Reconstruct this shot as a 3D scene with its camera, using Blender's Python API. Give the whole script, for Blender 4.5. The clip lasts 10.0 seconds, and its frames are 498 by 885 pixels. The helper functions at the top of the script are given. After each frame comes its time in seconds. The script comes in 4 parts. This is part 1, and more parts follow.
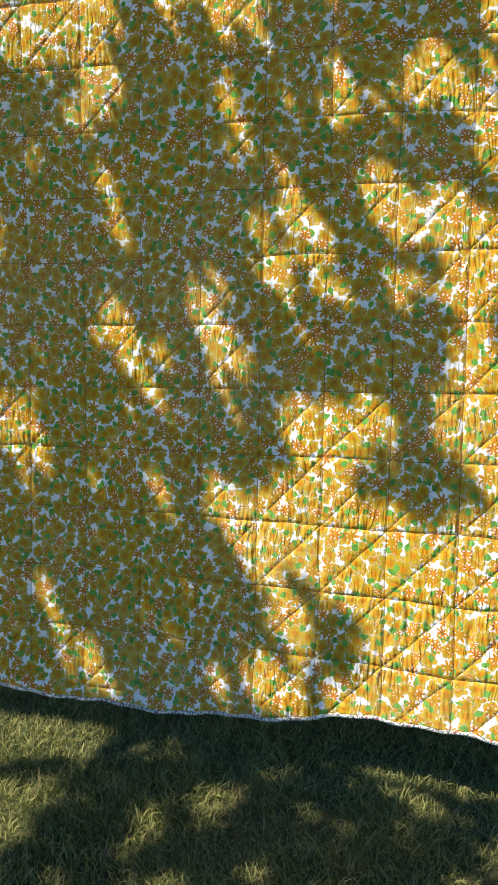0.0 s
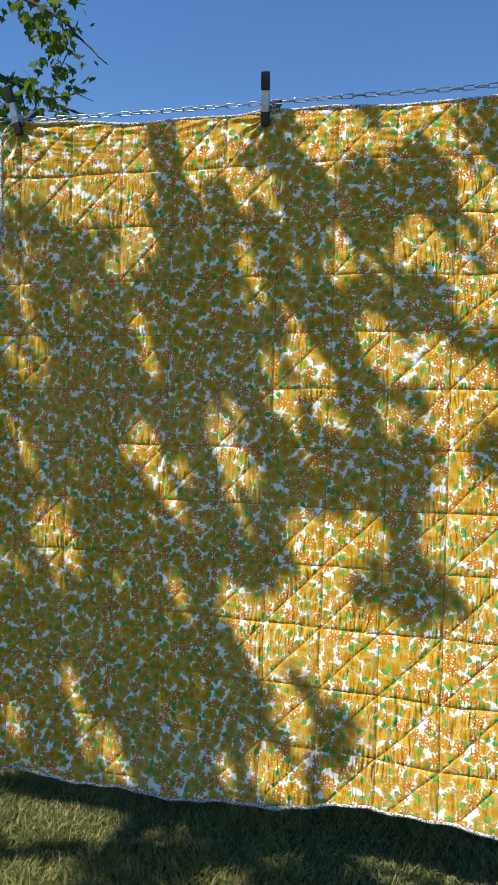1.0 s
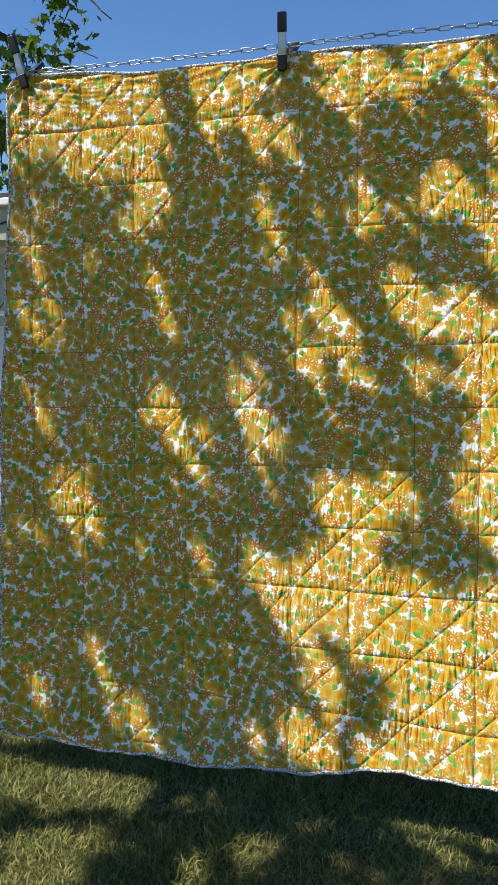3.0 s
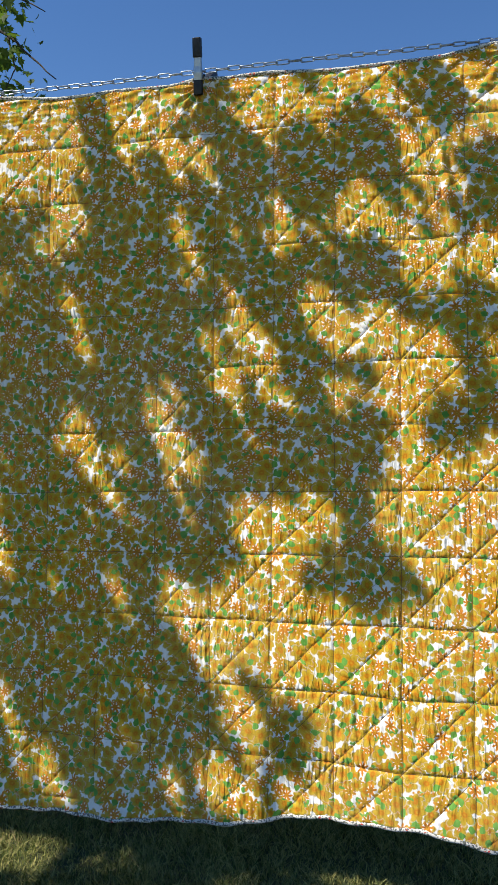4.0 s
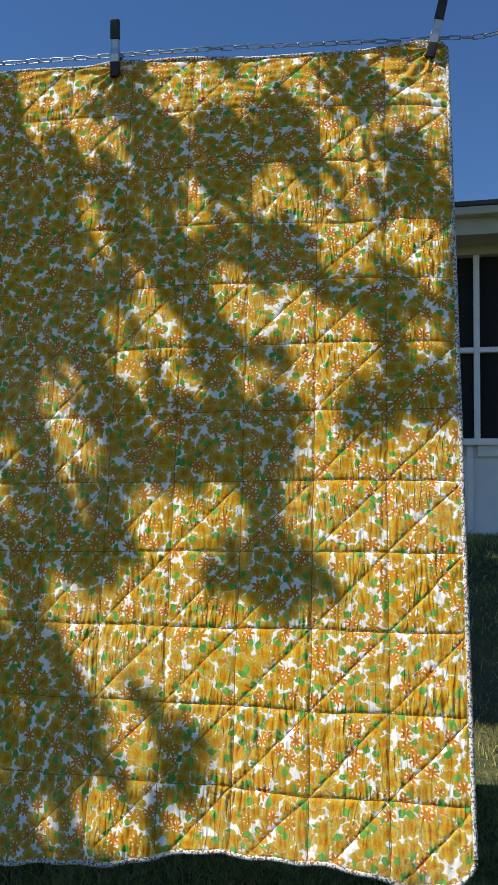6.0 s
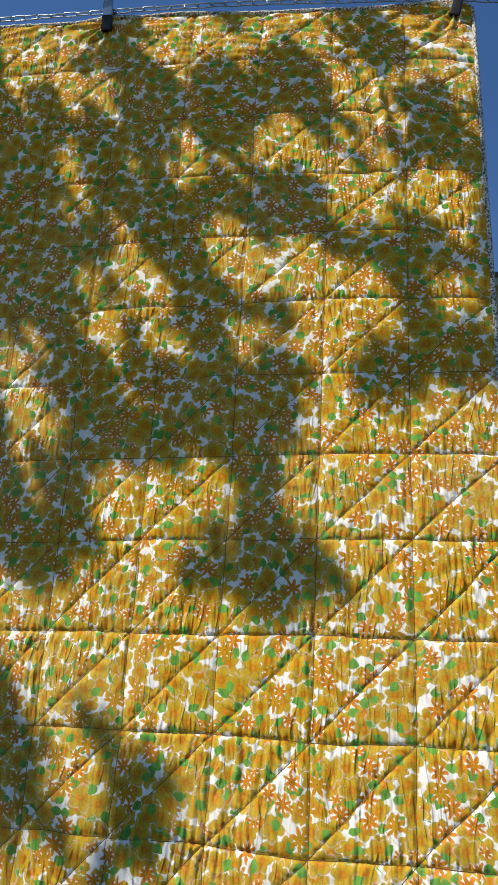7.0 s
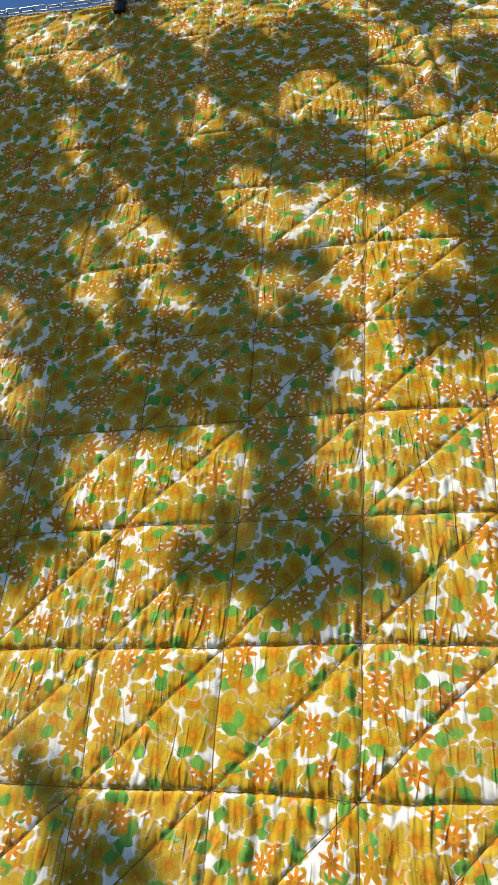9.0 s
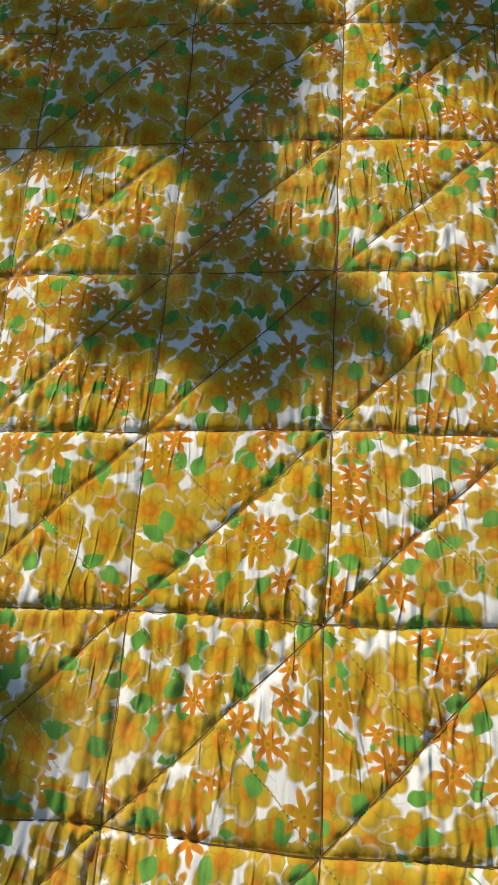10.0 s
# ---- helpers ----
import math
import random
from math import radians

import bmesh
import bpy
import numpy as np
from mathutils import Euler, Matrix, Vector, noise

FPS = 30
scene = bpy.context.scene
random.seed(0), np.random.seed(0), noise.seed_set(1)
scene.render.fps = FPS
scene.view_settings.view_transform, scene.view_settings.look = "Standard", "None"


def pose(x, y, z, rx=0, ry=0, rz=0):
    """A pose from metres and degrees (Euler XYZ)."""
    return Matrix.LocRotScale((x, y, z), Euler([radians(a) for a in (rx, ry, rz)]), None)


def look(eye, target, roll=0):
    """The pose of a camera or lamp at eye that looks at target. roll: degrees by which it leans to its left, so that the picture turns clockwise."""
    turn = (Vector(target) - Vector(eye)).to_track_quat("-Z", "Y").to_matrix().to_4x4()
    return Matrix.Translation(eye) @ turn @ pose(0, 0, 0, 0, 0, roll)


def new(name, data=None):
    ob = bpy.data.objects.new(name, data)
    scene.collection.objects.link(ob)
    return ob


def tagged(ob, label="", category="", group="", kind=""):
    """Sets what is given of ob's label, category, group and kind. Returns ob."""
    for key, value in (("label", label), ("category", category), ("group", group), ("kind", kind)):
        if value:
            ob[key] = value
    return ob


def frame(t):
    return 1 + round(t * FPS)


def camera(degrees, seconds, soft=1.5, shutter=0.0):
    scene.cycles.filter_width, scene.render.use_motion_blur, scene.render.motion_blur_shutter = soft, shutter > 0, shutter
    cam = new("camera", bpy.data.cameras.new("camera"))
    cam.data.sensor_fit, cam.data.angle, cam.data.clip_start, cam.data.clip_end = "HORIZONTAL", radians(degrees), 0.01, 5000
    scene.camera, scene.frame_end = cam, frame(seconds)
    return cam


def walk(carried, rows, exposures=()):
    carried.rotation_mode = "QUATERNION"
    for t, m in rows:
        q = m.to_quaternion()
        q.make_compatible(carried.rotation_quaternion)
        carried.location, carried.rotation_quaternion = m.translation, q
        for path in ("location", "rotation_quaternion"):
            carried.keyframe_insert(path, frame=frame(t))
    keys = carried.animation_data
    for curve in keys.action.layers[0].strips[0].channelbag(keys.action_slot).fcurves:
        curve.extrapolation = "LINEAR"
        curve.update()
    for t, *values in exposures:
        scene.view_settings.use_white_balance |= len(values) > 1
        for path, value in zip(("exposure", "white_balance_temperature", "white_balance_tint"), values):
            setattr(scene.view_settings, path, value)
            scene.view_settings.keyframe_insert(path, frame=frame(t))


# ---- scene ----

# ---- camera ----
cam = camera(34.6, 10.0, 0.9)
ROWS = [
    (0.0, 0.5872, -1.6376, 1.1514, 77.83, 0.47, 18.64),
    (0.5, 0.6355, -1.8350, 1.1786, 80.99, 0.04, 18.83),
    (1.0, 0.6607, -1.8710, 1.2520, 84.30, -0.51, 19.39),
    (1.5, 0.6264, -1.8733, 1.2516, 83.98, -0.91, 19.75),
    (2.0, 0.5700, -1.8876, 1.2668, 81.27, -0.49, 19.71),
    (2.2, 0.5626, -1.8803, 1.2754, 80.57, -0.06, 19.87),
    (3.3, 0.6321, -1.7926, 1.1825, 83.65, 0.93, 19.61),
    (3.5, 0.6441, -1.7690, 1.1408, 85.20, 0.89, 19.02),
    (4.0, 0.6977, -1.7194, 1.0963, 87.13, 0.99, 17.51),
    (4.5, 0.7350, -1.6730, 1.0503, 88.96, 1.01, 15.58),
    (5.0, 0.7460, -1.6233, 0.9351, 91.81, 0.62, 14.52),
    (5.5, 0.7415, -1.5891, 0.8841, 92.94, 0.02, 13.82),
    (5.7, 0.7427, -1.5725, 0.8828, 92.95, -0.23, 13.56),
    (6.8, 0.6735, -1.3373, 0.6844, 99.27, -1.79, 12.64),
    (7.0, 0.6777, -1.2117, 0.6395, 101.30, -2.17, 13.25),
    (7.5, 0.6292, -0.9079, 0.6509, 105.73, -2.76, 12.73),
    (8.0, 0.6340, -0.9356, 0.5998, 108.69, -3.07, 13.04),
    (8.5, 0.6373, -0.9095, 0.5359, 110.41, -3.00, 14.94),
    (9.0, 0.6085, -0.8197, 0.4700, 111.78, -3.11, 15.45),
    (9.5, 0.5223, -0.6985, 0.4159, 110.80, -3.81, 10.75),
    (10.0, 0.5098, -0.5894, 0.4572, 100.86, -3.63, 7.37),
]
EXPOSURES = [(0.0, 1.00, 6700, 10), (1.0, 0.82, 6550, 10), (2.2, 0.92, 6650, 10), (5.0, 0.62, 6600, 10), (7.0, 0.46, 6800, 9), (9.0, 0.60, 7050, 8), (9.5, 0.64, 7050, 8), (10.0, 0.24, 7050, 8)]
walk(cam, [(t, pose(x, y, z, rx, ry, rz)) for t, x, y, z, rx, ry, rz in ROWS], EXPOSURES)

# ---- world and sun ----
SUN_DIR = Vector((0.472, 0.3065, -0.827)).normalized()  # the way the light travels
sky_world = bpy.data.worlds.new("sky")
scene.world = sky_world
sky_world.use_nodes = True
wnt = sky_world.node_tree
sky = wnt.nodes.new("ShaderNodeTexSky")
sky.sky_type, sky.sun_disc = "NISHITA", False
sky.sun_elevation, sky.sun_rotation = math.asin(-SUN_DIR.z), math.atan2(-SUN_DIR.x, -SUN_DIR.y)
sky.air_density, sky.dust_density, sky.ozone_density = 1.0, 0.0, 5.0
deep = wnt.nodes.new("ShaderNodeHueSaturation")  # a clear, dry-air blue
deep.inputs["Hue"].default_value, deep.inputs["Saturation"].default_value = 0.506, 1.17
wnt.links.new(sky.outputs[0], deep.inputs["Color"])
wnt.links.new(deep.outputs[0], wnt.nodes["Background"].inputs["Color"])
wnt.nodes["Background"].inputs["Strength"].default_value = 0.077
sun_data = bpy.data.lights.new("sun", "SUN")
sun_data.energy, sun_data.angle, sun_data.color = 4.4, radians(0.53), (1.0, 0.94, 0.83)
sun = new("sun", sun_data)
sun.matrix_world = look((-6, -5, 10), Vector((-6, -5, 10)) + SUN_DIR)

# ---- the quilt's own frame: columns run from its right edge, rows from its top ----
G = 0.152  # the quilting grid
QW = np.array([[0.99977, 0.00301, -0.02143], [0.0, 0.99027, 0.13917], [0.02164, -0.13914, 0.99004]])
QO = np.array([0.7606, 0.2549, 1.9507])
RAY = QW.T @ np.array(SUN_DIR)  # the light's way in the quilt's frame
COLS, ROWS_DOWN = 10.55, 12.0


def quilt_place(c, r, lift=0.0):
    """Places in the world of points of the quilt: column, row, and metres towards the viewer."""
    u, v = -np.asarray(c, float) * G, -np.asarray(r, float) * G
    a, b = u + 0.8, v + 0.9
    w = -0.0128 * a * a + 0.0884 * a * b - 0.0089 * b * b + 0.0956 * a**3 + 0.0422 * a * a * b + 0.0268 * a * b * b + 0.0163 * b**3
    q = np.stack([u, w - lift, v], -1)
    return q @ QW.T + QO


# ---- helpers for meshes ----
def gnoise(x, y, seed=0):
    """Smooth noise about -1 to 1 on arrays."""
    rs = np.random.RandomState(seed)
    table = rs.rand(256, 256) * 2 * np.pi
    xi, yi = np.floor(x).astype(int), np.floor(y).astype(int)
    xf, yf = x - xi, y - yi
    sx, sy = xf * xf * xf * (xf * (xf * 6 - 15) + 10), yf * yf * yf * (yf * (yf * 6 - 15) + 10)

    def corner(i, j):
        a = table[(xi + i) % 256, (yi + j) % 256]
        return np.cos(a) * (xf - i) + np.sin(a) * (yf - j)

    low = corner(0, 0) * (1 - sx) + corner(1, 0) * sx
    high = corner(0, 1) * (1 - sx) + corner(1, 1) * sx
    return 1.5 * (low * (1 - sy) + high * sy)


def put(name, me, material, parent=None, label=""):
    ob = new(name, me)
    if material is not None:
        me.materials.append(material)
    if parent is not None:
        ob.parent = parent
    return tagged(ob, label)


def part(name, bm, material, parent, label="", smooth=False):
    """One mesh object out of a bmesh, under a thing or a part."""
    me = bpy.data.meshes.new(name)
    bm.normal_update()
    bm.to_mesh(me)
    bm.free()
    if smooth:
        for p in me.polygons:
            p.use_smooth = True
    return put(name, me, material, parent, label)


def mesh_of(name, verts, faces):
    me = bpy.data.meshes.new(name)
    me.from_pydata([tuple(v) for v in verts], [], [tuple(f) for f in faces])
    me.update()
    return me


def sheet(name, points, uv=None):
    """A smooth sheet out of an array of rows x columns x 3."""
    n, m = points.shape[:2]
    idx = np.arange(n * m).reshape(n, m)
    quads = np.stack([idx[:-1, :-1], idx[1:, :-1], idx[1:, 1:], idx[:-1, 1:]], -1).reshape(-1, 4)
    me = bpy.data.meshes.new(name)
    me.vertices.add(n * m)
    me.vertices.foreach_set("co", points.reshape(-1).astype(np.float32))
    me.loops.add(quads.size)
    me.loops.foreach_set("vertex_index", quads.reshape(-1).astype(np.int32))
    me.polygons.add(len(quads))
    me.polygons.foreach_set("loop_start", np.arange(0, quads.size, 4, dtype=np.int32))
    me.polygons.foreach_set("use_smooth", np.ones(len(quads), dtype=bool))
    if uv is not None:
        layer = me.uv_layers.new(name="flat")
        layer.data.foreach_set("uv", uv.reshape(-1, 2)[quads.reshape(-1)].reshape(-1).astype(np.float32))
    me.update(calc_edges=True)
    return me


def box(bm, x0, x1, y0, y1, z0, z1, bevel=0.0):
    r = bmesh.ops.create_cube(bm, size=1.0, matrix=Matrix.Translation(((x0 + x1) / 2, (y0 + y1) / 2, (z0 + z1) / 2)) @ Matrix.Diagonal((x1 - x0, y1 - y0, z1 - z0, 1)))
    if bevel > 0:
        edges = {e for v in r["verts"] for e in v.link_edges}
        bmesh.ops.bevel(bm, geom=list(edges), offset=bevel, segments=2, affect="EDGES", profile=0.6)
    return bm


def box_part(name, dims, material, parent, label="", bevel=0.0):
    return part(name, box(bmesh.new(), *dims, bevel=bevel), material, parent, label)


def tube(bm, points, radii, sides=7, closed=False):
    """A tube along points, into bm."""
    pts = [Vector(p) for p in points]
    n = len(pts)
    rings, side = [], None
    for i, p in enumerate(pts):
        a, b = (pts[(i - 1) % n], pts[(i + 1) % n]) if closed else (pts[max(i - 1, 0)], pts[min(i + 1, n - 1)])
        ahead = (b - a).normalized()
        if side is None:
            side = ahead.orthogonal().normalized()
        side = (side - ahead * side.dot(ahead)).normalized()
        over = ahead.cross(side)
        r = float(radii[i]) if isinstance(radii, (list, tuple)) else radii
        rings.append([bm.verts.new(p + r * (math.cos(k * math.tau / sides) * side + math.sin(k * math.tau / sides) * over)) for k in range(sides)])
    for i in range(n if closed else n - 1):
        one, two = rings[i], rings[(i + 1) % n]
        for k in range(sides):
            bm.faces.new((one[k], one[(k + 1) % sides], two[(k + 1) % sides], two[k]))
    if not closed:
        bm.faces.new(list(reversed(rings[0])))
        bm.faces.new(rings[-1])
    return bm


def empty(name, place, label, category, group="", kind=""):
    ob = new(name)
    ob.location = place
    ob.empty_display_size = 0.1
    return tagged(ob, label, category, group, kind)


# ---- materials ----
class Nodes:
    """Short hand for node trees."""

    def __init__(self, name, rough=0.7, metal=0.0):
        self.mat = bpy.data.materials.new(name)
        self.mat.use_nodes = True
        self.nt = self.mat.node_tree
        self.bsdf = self.nt.nodes["Principled BSDF"]
        self.bsdf.inputs["Roughness"].default_value = rough
        self.bsdf.inputs["Metallic"].default_value = metal

    def add(self, kind):
        return self.nt.nodes.new(kind)

    def feed(self, socket, value):
        if isinstance(value, bpy.types.NodeSocket):
            self.nt.links.new(value, socket)
        else:
            socket.default_value = value

    def math(self, op, a, b=0.0, c=0.0, clamp=False):
        node = self.add("ShaderNodeMath")
        node.operation, node.use_clamp = op, clamp
        for i, v in enumerate((a, b, c)):
            self.feed(node.inputs[i], v)
        return node.outputs[0]

    def step(self, v, low, high, out0=0.0, out1=1.0):
        node = self.add("ShaderNodeMapRange")
        node.interpolation_type = "SMOOTHSTEP"
        for i, q in enumerate((v, low, high, out0, out1)):
            self.feed(node.inputs[i], q)
        return node.outputs[0]

    def mix(self, fac, a, b, blend="MIX"):
        node = self.add("ShaderNodeMix")
        node.data_type, node.blend_type = "RGBA", blend
        self.feed(node.inputs[0], fac)
        self.feed(node.inputs[6], (*a, 1) if isinstance(a, tuple) and len(a) == 3 else a)
        self.feed(node.inputs[7], (*b, 1) if isinstance(b, tuple) and len(b) == 3 else b)
        return node.outputs[2]

    def noise(self, vec, scale, detail=3.0, rough=0.55, stretch=None):
        if stretch is not None:
            m = self.add("ShaderNodeMapping")
            self.feed(m.inputs["Vector"], vec)
            m.inputs["Scale"].default_value = stretch
            vec = m.outputs[0]
        node = self.add("ShaderNodeTexNoise")
        self.feed(node.inputs["Vector"], vec)
        node.inputs["Scale"].default_value, node.inputs["Detail"].default_value, node.inputs["Roughness"].default_value = scale, detail, rough
        return node.outputs["Fac"]

    def object_coords(self):
        return self.add("ShaderNodeTexCoord").outputs["Object"]

    def bump(self, height, strength, distance):
        node = self.add("ShaderNodeBump")
        node.inputs["Strength"].default_value, node.inputs["Distance"].default_value = strength, distance
        self.feed(node.inputs["Height"], height)
        self.feed(self.bsdf.inputs["Normal"], node.outputs[0])
        return node

    def colour(self, value):
        self.feed(self.bsdf.inputs["Base Color"], (*value, 1) if isinstance(value, tuple) and len(value) == 3 else value)
        return self


def plain(name, colour, rough=0.6, metal=0.0, vary=0.15, scale=20.0, bump=0.0):
    """A surface of one colour with soft stains and grain."""
    n = Nodes(name, rough, metal)
    co = n.object_coords()
    f = n.step(n.noise(co, scale, 5.0), 0.3, 0.7)
    g = n.step(n.noise(co, scale * 0.13, 2.0), 0.3, 0.7)
    dark = tuple(k * (1 - vary) for k in colour)
    pale = tuple(min(1, k * (1 + vary * 0.6)) for k in colour)
    n.colour(n.mix(n.math("MULTIPLY_ADD", f, 0.5, n.math("MULTIPLY", g, 0.5)), dark, pale))
    if bump:
        n.bump(n.noise(co, scale * 4, 4.0), 0.5, bump)
    return n.mat


def lattice(n, uv, scale, off, loose):
    """Scattered spots on the cloth: the way from the nearest one, and its three random numbers."""
    m = n.add("ShaderNodeMapping")
    n.feed(m.inputs["Vector"], uv)
    m.inputs["Location"].default_value = (off[0] / scale, off[1] / scale, 0)
    v = n.add("ShaderNodeTexVoronoi")
    v.voronoi_dimensions = "2D"
    n.feed(v.inputs["Vector"], m.outputs[0])
    v.inputs["Scale"].default_value, v.inputs["Randomness"].default_value = scale, loose
    away = n.add("ShaderNodeVectorMath")
    away.operation = "SUBTRACT"
    n.feed(away.inputs[0], m.outputs[0])
    n.feed(away.inputs[1], v.outputs["Position"])
    rgb = n.add("ShaderNodeSeparateColor")
    n.feed(rgb.inputs[0], v.outputs["Color"])
    return away.outputs[0], rgb.outputs[0], rgb.outputs[1], rgb.outputs[2]


def print_layer(n, uv, scale, off, loose, petals, small, big, power, lowest, highest):
    """Flowers scattered on cloth: their mask, how far from the heart (0 to 1), the heart's distance, a random number and the petals' wave."""
    away, one, two, three = lattice(n, uv, scale, off, loose)
    squash = n.add("ShaderNodeVectorRotate")  # each flower is drawn a little askew
    squash.rotation_type = "Z_AXIS"
    n.feed(squash.inputs["Vector"], away)
    n.feed(squash.inputs["Angle"], n.math("MULTIPLY", one, 6.283))
    xy = n.add("ShaderNodeSeparateXYZ")
    n.feed(xy.inputs[0], squash.outputs[0])
    y = n.math("MULTIPLY", xy.outputs[1], n.math("MULTIPLY_ADD", three, 0.35, 1.0))
    far = n.math("SQRT", n.math("ADD", n.math("MULTIPLY", xy.outputs[0], xy.outputs[0]), n.math("MULTIPLY", y, y)))
    turn = n.math("ARCTAN2", y, xy.outputs[0])
    wave = n.math("POWER", n.math("MULTIPLY_ADD", n.math("COSINE", n.math("MULTIPLY", turn, petals)), 0.5, 0.5), power)
    size = n.math("MULTIPLY_ADD", two, 0.30, 0.85)
    reach = n.math("MULTIPLY", n.math("MULTIPLY_ADD", wave, big - small, small), size)
    ratio = n.math("DIVIDE", far, reach)
    mask = n.step(ratio, 0.84, 1.08, 1.0, 0.0)
    drawn = n.math("MULTIPLY", n.math("GREATER_THAN", three, lowest), n.math("LESS_THAN", three, highest))
    mask = n.math("MULTIPLY", mask, drawn)
    rim = n.math("MULTIPLY", n.step(ratio, 1.04, 1.16, 1.0, 0.0), drawn)
    return mask, rim, ratio, far, two, wave, drawn


def print_leaf(n, uv, scale, off, length, width, cut):
    away, one, two, three = lattice(n, uv, scale, off, 0.9)
    spin = n.add("ShaderNodeVectorRotate")
    spin.rotation_type = "Z_AXIS"
    n.feed(spin.inputs["Vector"], away)
    n.feed(spin.inputs["Angle"], n.math("MULTIPLY", one, 6.283))
    xy = n.add("ShaderNodeSeparateXYZ")
    n.feed(xy.inputs[0], spin.outputs[0])
    along = n.math("DIVIDE", xy.outputs[0], length)
    # widest behind the middle, with a pointed tip
    half = n.math("MULTIPLY", n.math("SUBTRACT", 1.0, n.math("MULTIPLY", along, along)), n.math("MULTIPLY_ADD", along, -0.35, 1.0))
    half = n.math("MULTIPLY", n.math("MAXIMUM", half, 0.0), width)
    gap = n.math("SUBTRACT", n.math("ABSOLUTE", xy.outputs[1]), half)
    mask = n.step(gap, -0.0012, 0.0008, 1.0, 0.0)
    return n.math("MULTIPLY", mask, n.math("GREATER_THAN", three, cut)), two


WHITE_CLOTH = (0.82, 0.81, 0.78)


def quilt_print():
    """Seventies cotton: gold and orange flowers and green leaves on white."""
    n = Nodes("floral_cotton", 0.85)
    uvn = n.add("ShaderNodeUVMap")
    uvn.uv_map = "flat"
    uv = uvn.outputs[0]
    # a slight unevenness of the printed outlines
    wob = n.add("ShaderNodeTexNoise")
    wob.noise_dimensions = "2D"
    n.feed(wob.inputs["Vector"], uv)
    wob.inputs["Scale"].default_value, wob.inputs["Detail"].default_value = 60.0, 2.0
    shift = n.add("ShaderNodeVectorMath")
    shift.operation = "MULTIPLY_ADD"
    n.feed(shift.inputs[0], wob.outputs["Color"])
    shift.inputs[1].default_value = (0.006, 0.006, 0)
    n.feed(shift.inputs[2], uv)
    uv = shift.outputs[0]
    # the drawing wanders, so that nothing stands in lines
    bend = n.add("ShaderNodeTexNoise")
    bend.noise_dimensions = "2D"
    n.feed(bend.inputs["Vector"], uv)
    bend.inputs["Scale"].default_value, bend.inputs["Detail"].default_value = 6.0, 0.0
    drift = n.add("ShaderNodeVectorMath")
    drift.operation = "MULTIPLY_ADD"
    n.feed(drift.inputs[0], bend.outputs["Color"])
    drift.inputs[1].default_value = (0.030, 0.030, 0)
    n.feed(drift.inputs[2], uv)
    tilt = n.add("ShaderNodeMapping")
    n.feed(tilt.inputs["Vector"], drift.outputs[0])
    tilt.inputs["Rotation"].default_value = (0, 0, 0.42)
    tilt.inputs["Scale"].default_value = (1.20, 1.20, 1)
    spread = tilt.outputs[0]
    wash = n.step(n.noise(uv, 75.0, 4.0), 0.32, 0.68)
    cloth = col = n.mix(wash, WHITE_CLOTH, (0.80, 0.78, 0.74))
    gold, pale, deep = (0.42, 0.255, 0.012), (0.53, 0.36, 0.035), (0.27, 0.145, 0.007)
    orange, rust, green, green2 = (0.60, 0.225, 0.026), (0.42, 0.125, 0.012), (0.17, 0.38, 0.07), (0.085, 0.25, 0.04)

    def leaf_layer(col, scale, off, length, width, cut):
        leaf, vary = print_leaf(n, spread, scale, off, length, width, cut)
        return n.mix(leaf, col, n.mix(n.math("MULTIPLY_ADD", wash, 0.4, n.math("MULTIPLY", vary, 0.6)), green, green2))

    def gold_layer(col, scale, off, petals, small, big, lowest, highest):
        mask, rim, ratio, far, two, wave, drawn = print_layer(n, spread, scale, off, 0.66, petals, small, big, 0.55, lowest, highest)
        tone = n.mix(n.math("MULTIPLY_ADD", wash, 0.5, n.math("MULTIPLY", two, 0.5)), gold, pale)
        crease = n.math("MULTIPLY", n.step(wave, 0.0, 0.45, 1.0, 0.0), n.step(ratio, 0.2, 0.7))
        tone = n.mix(n.math("MULTIPLY", crease, 0.7), tone, deep)
        ring = n.math("MULTIPLY", n.step(far, 0.0085, 0.0060), n.step(far, 0.0022, 0.0040))
        tone = n.mix(n.step(ratio, 0.62, 0.18, 0.0, 0.62), tone, (0.54, 0.20, 0.012))
        tone = n.mix(n.math("MULTIPLY", ring, 0.75), tone, (0.50, 0.17, 0.012))
        tone = n.mix(n.step(ratio, 0.45, 0.80, 0.0, 0.35), tone, (0.57, 0.40, 0.05))
        tone = n.mix(n.math("MULTIPLY", n.step(ratio, 0.70, 1.0), 0.25), tone, deep)
        return n.mix(mask, n.mix(n.math("MULTIPLY", rim, 0.30), col, cloth), tone)

    def daisy_layer(col, scale, off, petals, small, big, lowest, highest):
        mask, rim, ratio, far, two, wave, drawn = print_layer(n, spread, scale, off, 0.66, petals, small, big, 0.85, lowest, highest)
        tone = n.mix(two, orange, (0.58, 0.26, 0.03))
        tone = n.mix(n.step(ratio, 0.95, 0.30, 0.0, 0.55), tone, rust)
        half_gold = n.math("MULTIPLY", n.step(ratio, 0.85, 0.45), n.math("GREATER_THAN", two, 0.6))
        tone = n.mix(n.math("MULTIPLY", half_gold, 0.8), tone, gold)
        tone = n.mix(n.step(far, 0.0046, 0.0034), tone, (0.50, 0.27, 0.02))
        tone = n.mix(n.math("MULTIPLY", n.step(far, 0.0026, 0.0014), 0.8), tone, rust)
